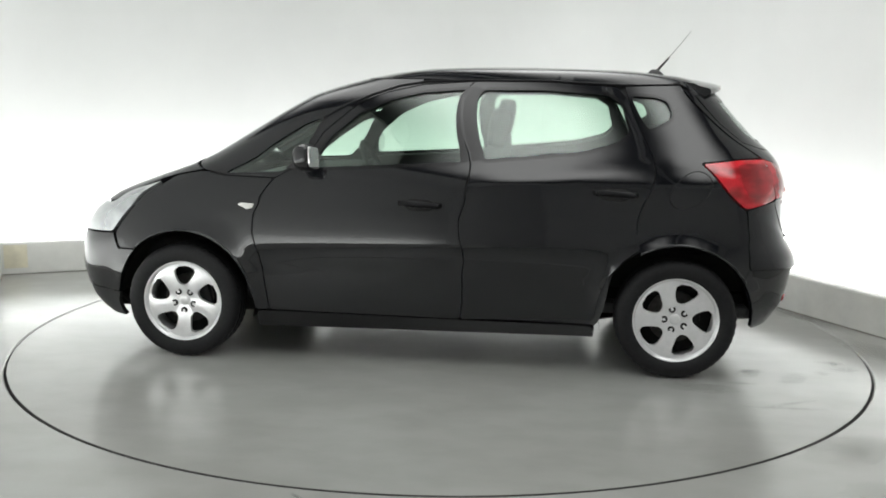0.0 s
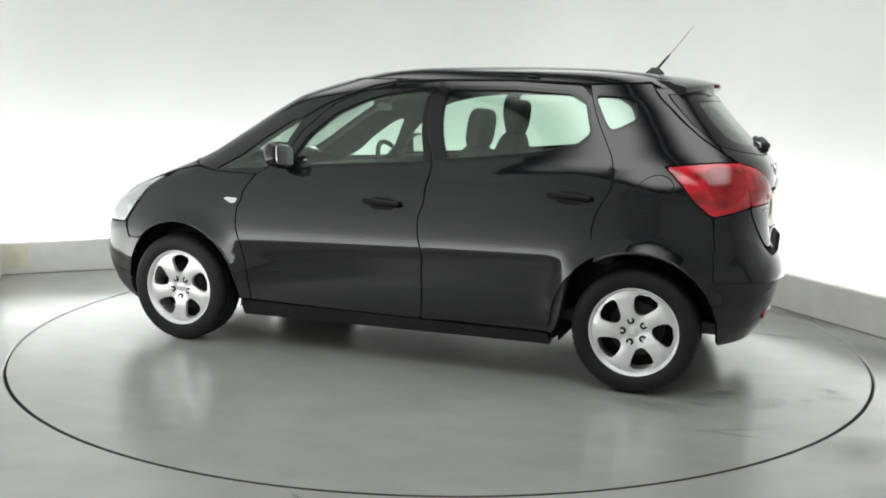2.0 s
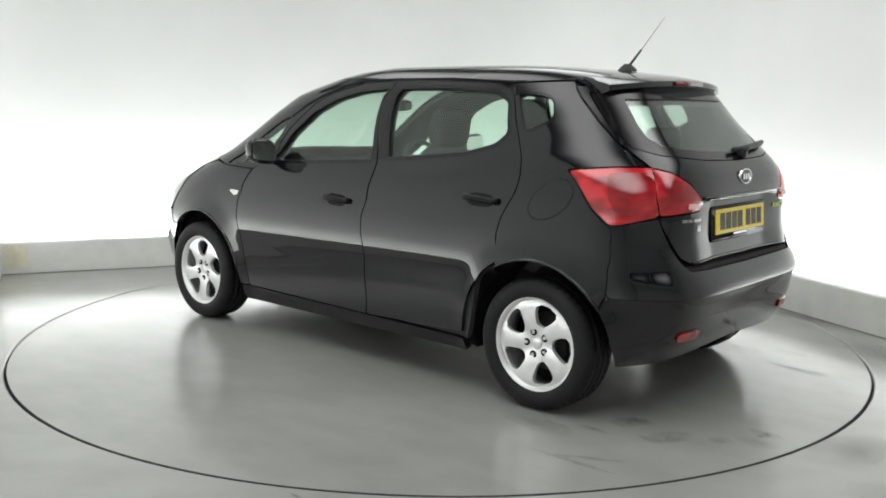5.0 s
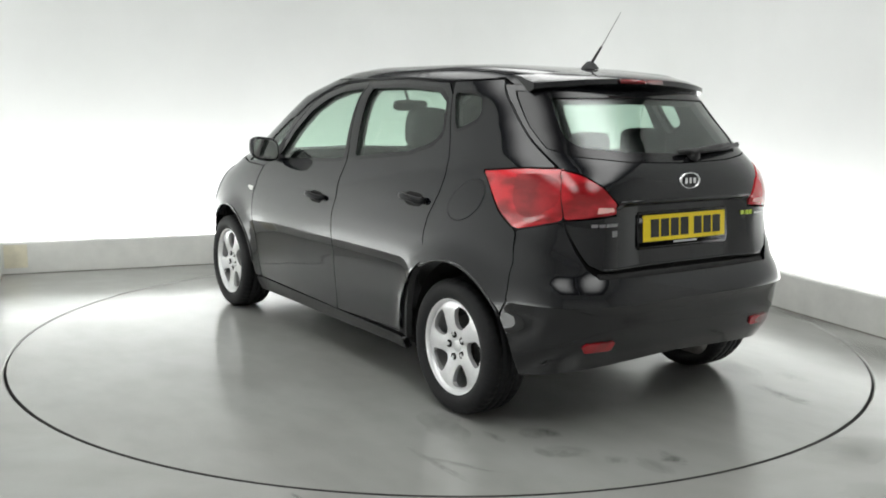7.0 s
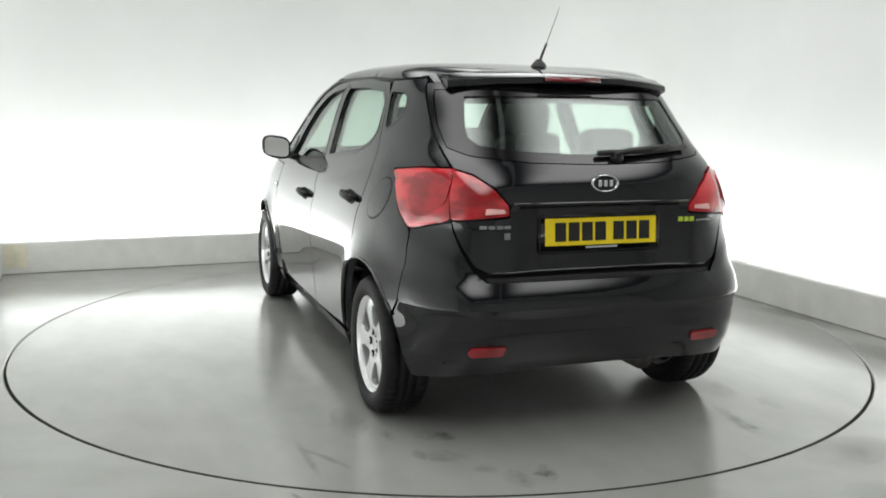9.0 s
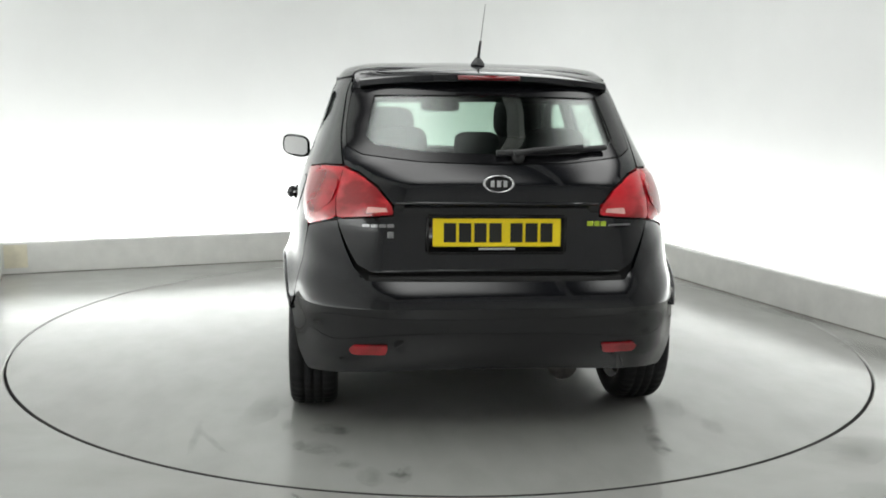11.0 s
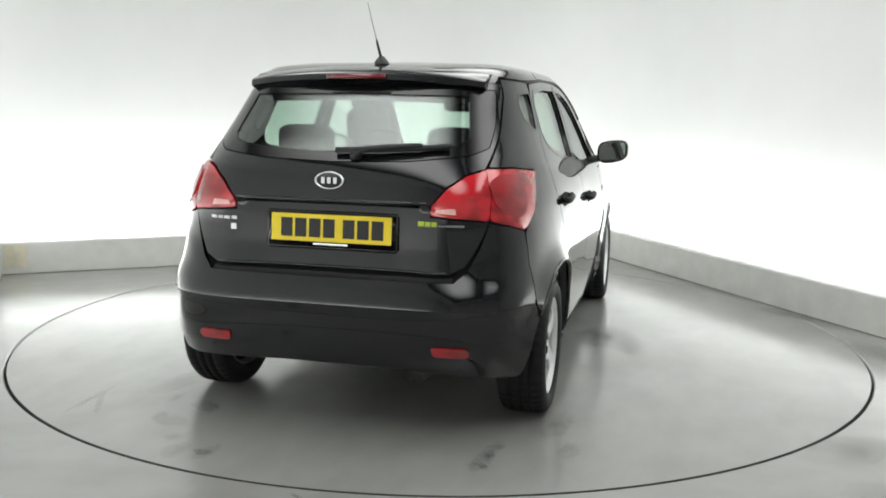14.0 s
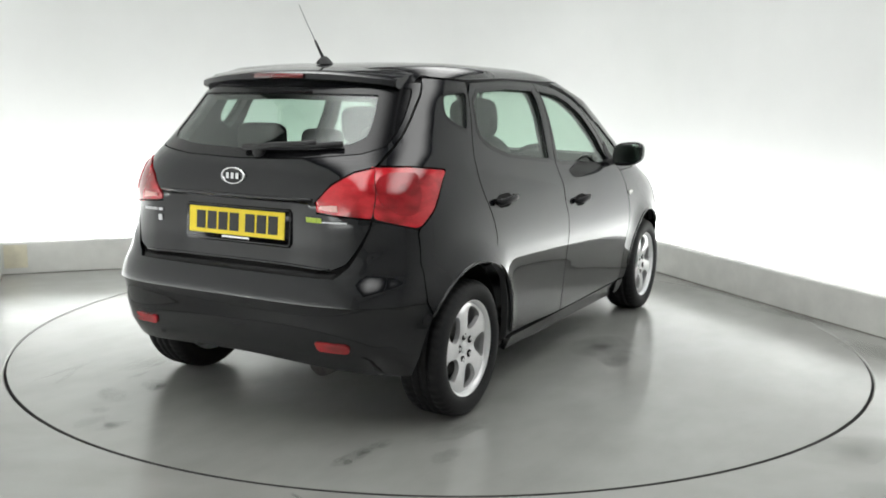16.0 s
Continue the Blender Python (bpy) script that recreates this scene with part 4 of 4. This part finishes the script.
def sidewall():
    bm = turned(TYRE, 192)
    # every fourth step of the tread sinks to make the cross grooves between the blocks
    for v in bm.verts:
        r = math.hypot(v.co.x, v.co.z)
        k = round(math.atan2(v.co.z, v.co.x) / (2 * math.pi) * 192)
        if r > 0.3035 and 0.008 < abs(v.co.y) < 0.09 and k % 4 == 0:
            f = (r - 0.0045) / r
            v.co.x, v.co.z = v.co.x * f, v.co.z * f
    return bm


def wheels():
    first = wheel(36.0)
    for k, (x, y, z, rz, spin) in enumerate(((-1.3075, 0.752, 0.309, 180, 0), (1.3075, 0.785, 0.309, 180, 16), (-1.3075, -0.752, 0.309, 0, -5), (1.3075, -0.780, 0.309, 0, 20))):
        m = Matrix.Translation((x, y, z)) @ pose(0, 0, 0, 0, 0, 0 if y > 0 else 180) @ pose(0, 0, 0, 0, spin, 0)
        if k == 0:
            first.matrix_basis = m
        else:
            copy_thing(first, m)


wheels()


# ---- tail details ----
def on_tail(y, z, out=0.0):
    q = by_rear(abs(y), z)
    p, n = on_body(q, z), body_normal(q, z)
    p = p + n * out
    return Vector((p.x, math.copysign(p.y, y), p.z)), Vector((n.x, math.copysign(n.y, y), n.z))


def slab(y0, y1, z0, z1, x0, x1, thick, bevel=0.002):
    """A slab across the tail, leaning from x0 at its foot to x1 at its head."""
    bm = box(-thick, min(y0, y1), 0, 0, max(y0, y1), 1, 0)
    for v in bm.verts:
        t = v.co.z
        v.co = Vector(((x0 + (x1 - x0) * t) + v.co.x, v.co.y, z0 + (z1 - z0) * t))
    if bevel:
        bmesh.ops.bevel(bm, geom=bm.edges[:], offset=bevel, segments=2, affect="EDGES")
    return bm


def tail_details():
    # plate on a gloss holder, plain bars for its characters
    holder = part("plate_holder", slab(-0.288, 0.288, 0.785, 0.945, -1.862, -1.852, 0.012, 0.010), M_GLOSS, CAR)
    plate = part("number_plate", slab(-0.262, 0.262, 0.818, 0.931, -1.8755, -1.8675, 0.004, 0.001), M_YELLOW, CAR, "yellow rear plate with plain black bars", smooth=False)
    y = 0.218
    for w, gap in ((0.050, 0.012), (0.050, 0.012), (0.050, 0.012), (0.050, 0.036), (0.050, 0.012), (0.050, 0.012), (0.050, 0.0)):
        part("bar", slab(y - w, y, 0.836, 0.913, -1.8790, -1.8733, 0.0012, 0), M_INK, plate, smooth=False)
        y -= w + gap
    part("plate_strip", slab(-0.075, 0.075, 0.805, 0.813, -1.8768, -1.8762, 0.002, 0), M_CHROME, plate, "small pale bar under the characters", smooth=False)
    # oval badge
    p, n = on_tail(0.0001, 1.072, 0.004)
    tilt = Matrix.Translation(p) @ pose(0, 0, 0, 0, 3, 0)
    oval = turned([(0.0001, 0.0), (0.040, 0.0), (0.044, 0.001)], 48)
    ring = turned([(0.0425, 0.0), (0.0445, 0.005), (0.0490, 0.006), (0.0515, 0.003), (0.0520, -0.004)], 48)
    shape = Matrix.Diagonal((1.25, 1, 0.70, 1))
    m = tilt @ pose(0, 0, 0, 0, 0, 90) @ shape
    badge = part("badge", moved(ring, m), M_CHROME, CAR, "oval chrome badge")
    part("badge_field", moved(oval, tilt @ pose(0, 0, 0, 0, 0, 90) @ shape), M_GLOSS, badge)
    for c in (-0.026, 0.0, 0.026):
        part("badge_bar", moved(box(-0.006, c - 0.008, -0.013, -0.001, c + 0.008, 0.013, 0.001), tilt), M_CHROME, badge, smooth=False)
    # chrome model bars and green badge
    gate = bpy.data.objects["tailgate"]
    for y0, y1, z0, z1, mat, label in ((0.545, 0.515, 0.895, 0.908, M_BADGE, ""), (0.510, 0.483, 0.895, 0.908, M_BADGE, ""), (0.478, 0.450, 0.895, 0.908, M_BADGE, ""), (0.445, 0.418, 0.895, 0.908, M_BADGE, ""), (0.445, 0.420, 0.852, 0.878, M_BADGE, ""),
                                       (-0.372, -0.398, 0.902, 0.922, M_GREEN, "lime green badge bar"), (-0.402, -0.424, 0.902, 0.922, M_GREEN, "lime green badge bar"), (-0.428, -0.450, 0.902, 0.922, M_GREEN, "lime green badge bar"), (-0.455, -0.56, 0.904, 0.911, M_BADGE, "")):
        a, n = on_tail((y0 + y1) / 2, (z0 + z1) / 2, 0.001)
        ang = math.degrees(math.atan2(n.y, n.x)) - 180
        wd = abs(y1 - y0)
        part("badge_bar", moved(box(-0.001, -wd / 2, -(z1 - z0) / 2, 0.003, wd / 2, (z1 - z0) / 2, 0.0008), Matrix.Translation(a) @ pose(0, 0, 0, 0, 0, ang) @ Matrix.Diagonal((-1, 1, 1, 1))), mat, gate, label, smooth=False)
    # garnish lip over the plate
    pts = [on_tail(y, 0.994, 0.004)[0] for y in (-0.41, -0.3, -0.2, -0.1, 0.0001, 0.1, 0.2, 0.3, 0.41)]
    part("garnish", tube(pts, 0.007, 8), M_PAINT, gate)
    # rolled lower edge of the gate
    pts = [on_tail(y, 0.718, 0.003)[0] for y in (-0.50, -0.45, -0.4, -0.3, -0.2, -0.1, 0.0001, 0.1, 0.2, 0.3, 0.4, 0.45, 0.50)]
    part("gate_lip", tube(pts, 0.006, 8), M_PAINT, gate)
    # dark tube that puts the shadow in the gap under the gate into colour
    pts = [on_tail(y, 0.698, -0.024)[0] for y in (-0.52, -0.4, -0.2, 0.0001, 0.2, 0.4, 0.52)]
    part("seal", tube(pts, 0.022, 8), M_LINER, gate)
    # wiper: hub, arm and blade along the foot of the screen
    hub, n = on_tail(-0.09, 1.166, 0.012)
    w = part("wiper", moved(turned([(0.0001, 0.02), (0.020, 0.018), (0.026, 0.0), (0.026, -0.02)], 20), Matrix.Translation(hub) @ pose(0, 0, 0, 0, 0, 90)), M_PLASTIC, CAR, "black rear wiper")
    arm = [on_tail(y, z, 0.030)[0] for y, z in ((-0.07, 1.166), (-0.15, 1.180), (-0.27, 1.190), (-0.36, 1.197))]
    part("wiper_arm", tube(arm, 0.015, 8, 0.75), M_PLASTIC, w)
    blade = [on_tail(y, z, 0.020)[0] for y, z in ((0.0, 1.178), (-0.19, 1.184), (-0.34, 1.192), (-0.465, 1.202))]
    part("wiper_blade", tube(blade, 0.013, 6), M_PLASTIC, w)

    # spoiler
    bm = bmesh.new()
    rows = []
    N = 24
    for k in range(N + 1):
        u = -1 + 2 * k / N
        y = 0.545 * u
        back = 0.085 * abs(u) ** 3 + 0.02 * u * u
        drop = 0.030 * abs(u) ** 2.2
        prof = [(-1.35, 1.551), (-1.43, 1.542), (-1.50, 1.530), (-1.55, 1.519), (-1.566, 1.511), (-1.568, 1.488), (-1.548, 1.478), (-1.50, 1.470), (-1.43, 1.464)]
        rows.append([bm.verts.new((x + back * (1 if x < -1.49 else 0.5), y, z - drop)) for x, z in prof])
    for a, b in zip(rows, rows[1:]):
        for i in range(len(a) - 1):
            bm.faces.new((a[i], a[i + 1], b[i + 1], b[i]))
        bm.faces.new((a[-1], a[0], b[0], b[-1]))
    bm.faces.new(rows[0])
    bm.faces.new(rows[-1][::-1])
    bmesh.ops.recalc_face_normals(bm, faces=bm.faces[:])
    sp = skin("spoiler", bm, M_PAINT, CAR, "black roof spoiler over the rear window")
    part("brake_light", slab(-0.135, 0.135, 1.489, 1.508, -1.5705, -1.5685, 0.008, 0.001), M_BRAKE, sp, "red high-level brake light")

    # aerial
    base = part("aerial", moved(turned([(0.0001, 0.035), (0.012, 0.034), (0.022, 0.022), (0.034, 0.006), (0.036, -0.004)], 20, "Z"), Matrix.Translation((-1.225, 0, 1.566)) @ Matrix.Diagonal((1.5, 0.9, 1, 1))), M_PLASTIC, CAR, "thin roof aerial leaning backwards")
    part("mast", tube([(-1.235, 0, 1.59), (-1.30, 0, 1.668)], 0.0075, 8, 0.7), M_PLASTIC, base)
    part("whip", tube([(-1.30, 0, 1.668), (-1.36, 0, 1.742), (-1.42, 0, 1.82)], 0.0018, 6, 0.6), M_PLASTIC, base)


tail_details()


# ---- door mirrors ----
def mirrors():
    for sg in (1, -1):
        bm = bmesh.new()
        bmesh.ops.create_icosphere(bm, subdivisions=4, radius=1)
        for v in bm.verts:
            c = v.co
            x = math.copysign(abs(c.x) ** 0.8, c.x)
            y, z = math.copysign(abs(c.y) ** 0.62, c.y), math.copysign(abs(c.z) ** 0.62, c.z)
            taper = 1 - 0.16 * (y > 0) * abs(y) if z < 0 else 1.0
            v.co = Vector((x * 0.080 if x > 0 else x * 0.022, y * (0.088 if sg > 0 else 0.097), z * 0.072 * taper + 0.010 * y))
        m = Matrix.Translation((0.585, 0.922 if sg > 0 else -0.945, 1.100)) @ Matrix.Diagonal((1, sg, 1, 1)) @ pose(0, 0, 0, 0, 3, -5 if sg > 0 else 6)
        house = part("door_mirror", moved(bm, m), M_PAINT, CAR, "black door mirror")
        if sg < 0:
            house.data.flip_normals()
        bm = bmesh.new()
        n = 40
        vs = []
        for k in range(n):
            a = 2 * math.pi * k / n
            cy, cz = math.copysign(abs(math.cos(a)) ** 0.5, math.cos(a)), math.copysign(abs(math.sin(a)) ** 0.5, math.sin(a))
            vs.append(bm.verts.new((-0.0245, cy * (0.074 if sg > 0 else 0.083), cz * 0.056 + 0.009 * cy)))
        bm.faces.new(vs if sg < 0 else vs[::-1])
        ex = bmesh.ops.extrude_face_region(bm, geom=bm.faces[:])
        for v in [g for g in ex["geom"] if isinstance(g, bmesh.types.BMVert)]:
            v.co.x += 0.006
        bmesh.ops.recalc_face_normals(bm, faces=bm.faces[:])
        part("mirror_glass", moved(bm, m), M_MIRROR, house, "silvered mirror glass", smooth=False)
        part("mirror_arm", tube([(0.64, 0.74 * sg, 1.030), (0.63, 0.80 * sg, 1.040), (0.61, 0.87 * sg, 1.060)], 0.028, 12, 0.8), M_PLASTIC, house)
        f = flat([("s", 0.745, 1.037), ("s", 0.66, 1.037), ("s", 0.595, 1.115), ("s", 0.635, 1.17)])
        skin("mirror_base", panel(rounded(f, 0.01), side=sg, thick=0.01, lift=0.004, step=0.03), M_PLASTIC, house)


mirrors()


# ---- cabin ----
def soft_box(x0, y0, z0, x1, y1, z1, power=0.55):
    bm = bmesh.new()
    bmesh.ops.create_icosphere(bm, subdivisions=4, radius=1)
    for v in bm.verts:
        c = v.co
        x, y, z = [math.copysign(abs(k) ** power, k) for k in c]
        v.co = Vector(((x0 + x1) / 2 + x * (x1 - x0) / 2, (y0 + y1) / 2 + y * (y1 - y0) / 2, (z0 + z1) / 2 + z * (z1 - z0) / 2))
    return bm


def front_seat(y, lift):
    s = part("front_seat", soft_box(-0.25, y - 0.25, 0.42 + lift, 0.27, y + 0.25, 0.60 + lift, 0.5), M_CLOTH, CAR, "charcoal cloth front seat")
    back = moved(soft_box(-0.07, -0.245, -0.02, 0.07, 0.245, 0.62, 0.5), Matrix.Translation((-0.20, y, 0.56 + lift)) @ pose(0, 0, 0, 0, -13, 0))
    for v in back.verts:
        if v.co.z > 0.95 + lift:
            v.co.y = y + (v.co.y - y) * (1 - 0.9 * (v.co.z - 0.95 - lift))
    part("seat_back", back, M_CLOTH, s)
    part("headrest", moved(soft_box(-0.055, -0.135, -0.02, 0.055, 0.135, 0.20, 0.55), Matrix.Translation((-0.335, y, 1.165 + lift)) @ pose(0, 0, 0, 0, -9, 0)), M_CLOTH, s)
    for d in (-0.05, 0.05):
        part("headrest_post", tube([(-0.325, y + d, 1.11 + lift), (-0.345, y + d, 1.19 + lift)], 0.007, 8), M_CHROME, s)


def cabin():
    front_seat(0.36, 0.0)
    front_seat(-0.36, 0.055)
    bench = part("rear_seat", soft_box(-1.05, -0.62, 0.40, -0.55, 0.62, 0.60, 0.45), M_CLOTH, CAR, "charcoal cloth rear bench")
    part("seat_back", moved(soft_box(-0.08, -0.62, 0.0, 0.08, 0.62, 0.60, 0.4), Matrix.Translation((-1.06, 0, 0.50)) @ pose(0, 0, 0, 0, -16, 0)), M_CLOTH, bench)
    for y, w, h in ((0.37, 0.135, 0.16), (0.0, 0.105, 0.14), (-0.37, 0.135, 0.16)):
        part("headrest", soft_box(-1.30, y - w, 1.12, -1.19, y + w, 1.12 + h, 0.5), M_CLOTH, bench)
    part("parcel_shelf", box(-1.76, -0.60, 1.02, -1.28, 0.60, 1.045, 0.008), M_TRIM, CAR, smooth=False)
    part("cabin_floor", box(-1.70, -0.70, 0.30, 1.05, 0.70, 0.36, 0.02), M_TRIM, CAR, smooth=False)
    dash = box(0.62, -0.72, 0.62, 1.12, 0.72, 1.0, 0.07, 4)
    for v in dash.verts:
        if v.co.z > 0.85:
            v.co.z += -0.06 * (v.co.x - 0.62) + 0.03 * math.exp(-((v.co.y + 0.36) / 0.2) ** 2)
        v.co.x -= 0.06 * max(0, abs(v.co.y) - 0.5)
    part("dashboard", dash, M_TRIM, CAR, "dark grey dashboard")
    part("console", box(0.1, -0.12, 0.35, 0.72, 0.12, 0.80, 0.04, 3), M_TRIM, CAR)
    sw = []
    for k in range(41):
        a = 2 * math.pi * k / 40
        sw.append((0.0, 0.185 * math.cos(a), 0.185 * math.sin(a)))
    m = Matrix.Translation((0.50, -0.36, 0.96)) @ pose(0, 0, 0, 0, 24, 0)
    wheel_ = part("steering_wheel", moved(tube(sw, 0.016, 10), m), M_TRIM, CAR, "black steering wheel")
    part("steering_hub", moved(joined(soft_box(-0.02, -0.09, -0.07, 0.05, 0.09, 0.07), box(0.0, -0.18, -0.015, 0.02, 0.18, 0.015, 0.006)), m), M_TRIM, wheel_)
    im = part("cabin_mirror", soft_box(0.40, -0.125, 1.335, 0.425, 0.125, 1.405, 0.5), M_GLOSS, CAR, "rear-view mirror on the windscreen")
    part("mirror_stalk", tube([(0.42, 0, 1.38), (0.47, 0, 1.45), (0.49, 0, 1.485)], 0.010, 8), M_TRIM, im)


cabin()


# ---- marks on the turntable and floor ----
def blot(name, x, y, rx, ry, turn, seed, mat, parent, label=""):
    """A thin uneven stain."""
    rnd = random.Random(seed)
    bm = bmesh.new()
    ph = [rnd.uniform(0, 6.28) for _ in range(9)]
    c = bm.verts.new((x, y, 0.0015))
    ring = []
    for k in range(48):
        a = 2 * math.pi * k / 48
        r = 1 + sum(0.16 / (j + 1) ** 0.8 * math.sin((j + 2) * a + ph[j]) for j in range(9))
        px, py = rx * r * math.cos(a), ry * r * math.sin(a)
        ct, st = math.cos(turn), math.sin(turn)
        ring.append(bm.verts.new((x + px * ct - py * st, y + px * st + py * ct, 0.0015)))
    for k in range(48):
        bm.faces.new((c, ring[k], ring[(k + 1) % 48]))
    return part(name, bm, mat, parent, label, smooth=False)


def stain_material(name, colour, rough, strength, grain):
    """A stain that thins out towards its ragged edge."""
    m, nt, b = material(name)
    b.inputs["Base Color"].default_value, b.inputs["Roughness"].default_value = (*colour, 1), rough
    tc, mp, gr = nt.nodes.new("ShaderNodeTexCoord"), nt.nodes.new("ShaderNodeMapping"), nt.nodes.new("ShaderNodeTexGradient")
    mp.inputs["Location"].default_value, mp.inputs["Scale"].default_value = (-1, -1, 0), (2, 2, 0)
    gr.gradient_type = "SPHERICAL"
    nt.links.new(tc.outputs["Generated"], mp.inputs["Vector"])
    nt.links.new(mp.outputs[0], gr.inputs["Vector"])
    col, fac = noise_ramp(nt, grain, [(0.35, grey(0.15)), (0.62, grey(1.0))], 6, 0.7, 0.5)
    pw, mu = nt.nodes.new("ShaderNodeMath"), nt.nodes.new("ShaderNodeMath")
    pw.operation, mu.operation = "POWER", "MULTIPLY"
    pw.inputs[1].default_value = 0.8
    nt.links.new(gr.outputs["Fac"], pw.inputs[0])
    nt.links.new(pw.outputs[0], mu.inputs[0])
    nt.links.new(col, mu.inputs[1])
    sc = nt.nodes.new("ShaderNodeMath")
    sc.operation, sc.use_clamp = "MULTIPLY", True
    sc.inputs[1].default_value = strength
    nt.links.new(mu.outputs[0], sc.inputs[0])
    nt.links.new(sc.outputs[0], b.inputs["Alpha"])
    return m


M_GRIME = stain_material("dark_floor_grime", (0.12, 0.12, 0.11), 0.35, 0.32, 22)
M_SMEAR = stain_material("grey_floor_smear", (0.20, 0.20, 0.175), 0.3, 0.45, 3.5)
M_SPOT = stain_material("dark_scuff", (0.05, 0.05, 0.045), 0.5, 0.55, 30)
M_DARK_PATCH = stain_material("soft_dark_patch", (0.16, 0.16, 0.15), 0.18, 0.6, 6)


def marks():
    rows = ((-1.72, 0.66, 0.10, 0.06), (-1.76, 0.60, 0.06, 0.04), (-1.95, 0.70, 0.14, 0.06), (-1.90, 0.78, 0.06, 0.03), (-2.23, 0.37, 0.09, 0.04), (-2.25, 0.50, 0.10, 0.05), (-2.12, 0.58, 0.06, 0.04),
            (-1.95, -0.71, 0.12, 0.05), (-1.83, -0.73, 0.06, 0.04), (-1.80, -1.02, 0.10, 0.05), (-2.06, -0.69, 0.07, 0.03), (-1.80, 1.21, 0.22, 0.02), (-1.66, 0.84, 0.08, 0.03), (-1.5, -0.9, 0.2, 0.12), (-1.45, 0.95, 0.22, 0.10))
    for k, (x, y, a, b) in enumerate(rows):
        blot("stain", x, y, a, b, random.Random(k).uniform(-0.6, 0.9), k, M_GRIME, TURNTABLE)
    # darker, smoother patch that thins out towards its edge
    blot("stain", 0.14, -1.0, 0.26, 0.20, 0.5, 50, M_DARK_PATCH, TURNTABLE, "darker soft-edged patch")
    for k, (x, y, a, b, turn) in enumerate(((2.12, 1.45, 1.25, 0.10, -1.18), (2.50, 0.45, 0.55, 0.12, -1.18), (2.34, 0.62, 0.35, 0.10, -1.0), (1.72, -1.95, 0.30, 0.16, 0.5), (1.62, -2.35, 0.18, 0.07, 0.2), (2.55, -0.45, 0.5, 0.14, -1.2))):
        blot("stain", x, y, a, b, turn, 70 + k, M_SMEAR, FLOOR, "grey grime along the foot of the low wall")
    for k, (x, y, a, b) in enumerate(((2.52, 0.35, 0.045, 0.020), (1.66, 2.50, 0.06, 0.02), (1.55, -2.42, 0.03, 0.012), (-0.50, -2.47, 0.06, 0.008))):
        blot("stain", x, y, a, b, -0.9, 90 + k, M_SPOT, FLOOR, "small dark scuff")
    blot("stain", -1.80, 1.155, 0.27, 0.012, 0.5, 95, M_GRIME, TURNTABLE, "faint straight scratch")
    for k, (x, y, a, b, turn) in enumerate(((-1.74, 0.62, 0.07, 0.035, 0.3), (-2.23, 0.39, 0.06, 0.03, 0.9), (-1.94, -0.72, 0.05, 0.025, 0.2), (-2.06, -0.72, 0.045, 0.02, 0.4))):
        blot("stain", x, y, a, b, turn, 110 + k, M_SPOT, TURNTABLE, "small dark scuff")
    blot("stain", -0.10, -1.16, 0.14, 0.10, 0.2, 51, M_DARK_PATCH, TURNTABLE, "darker soft-edged patch")


marks()


# ---- motion: car and turntable go round together ----
def motions():
    rows = []
    for k in range(33):
        t = k * 0.5
        a = 172.9195 - 6.97336 * t + math.degrees(0.00002815 * (t - 8) ** 2)
        rows.append((t, a))
    walk(TURNTABLE, [(t, pose(0, 0, 0, 0, 0, a)) for t, a in rows])
    walk(CAR, [(t, pose(0, 0, 0, 0, 0, a) @ pose(-0.0065, -0.0218, 0)) for t, a in rows])


motions()
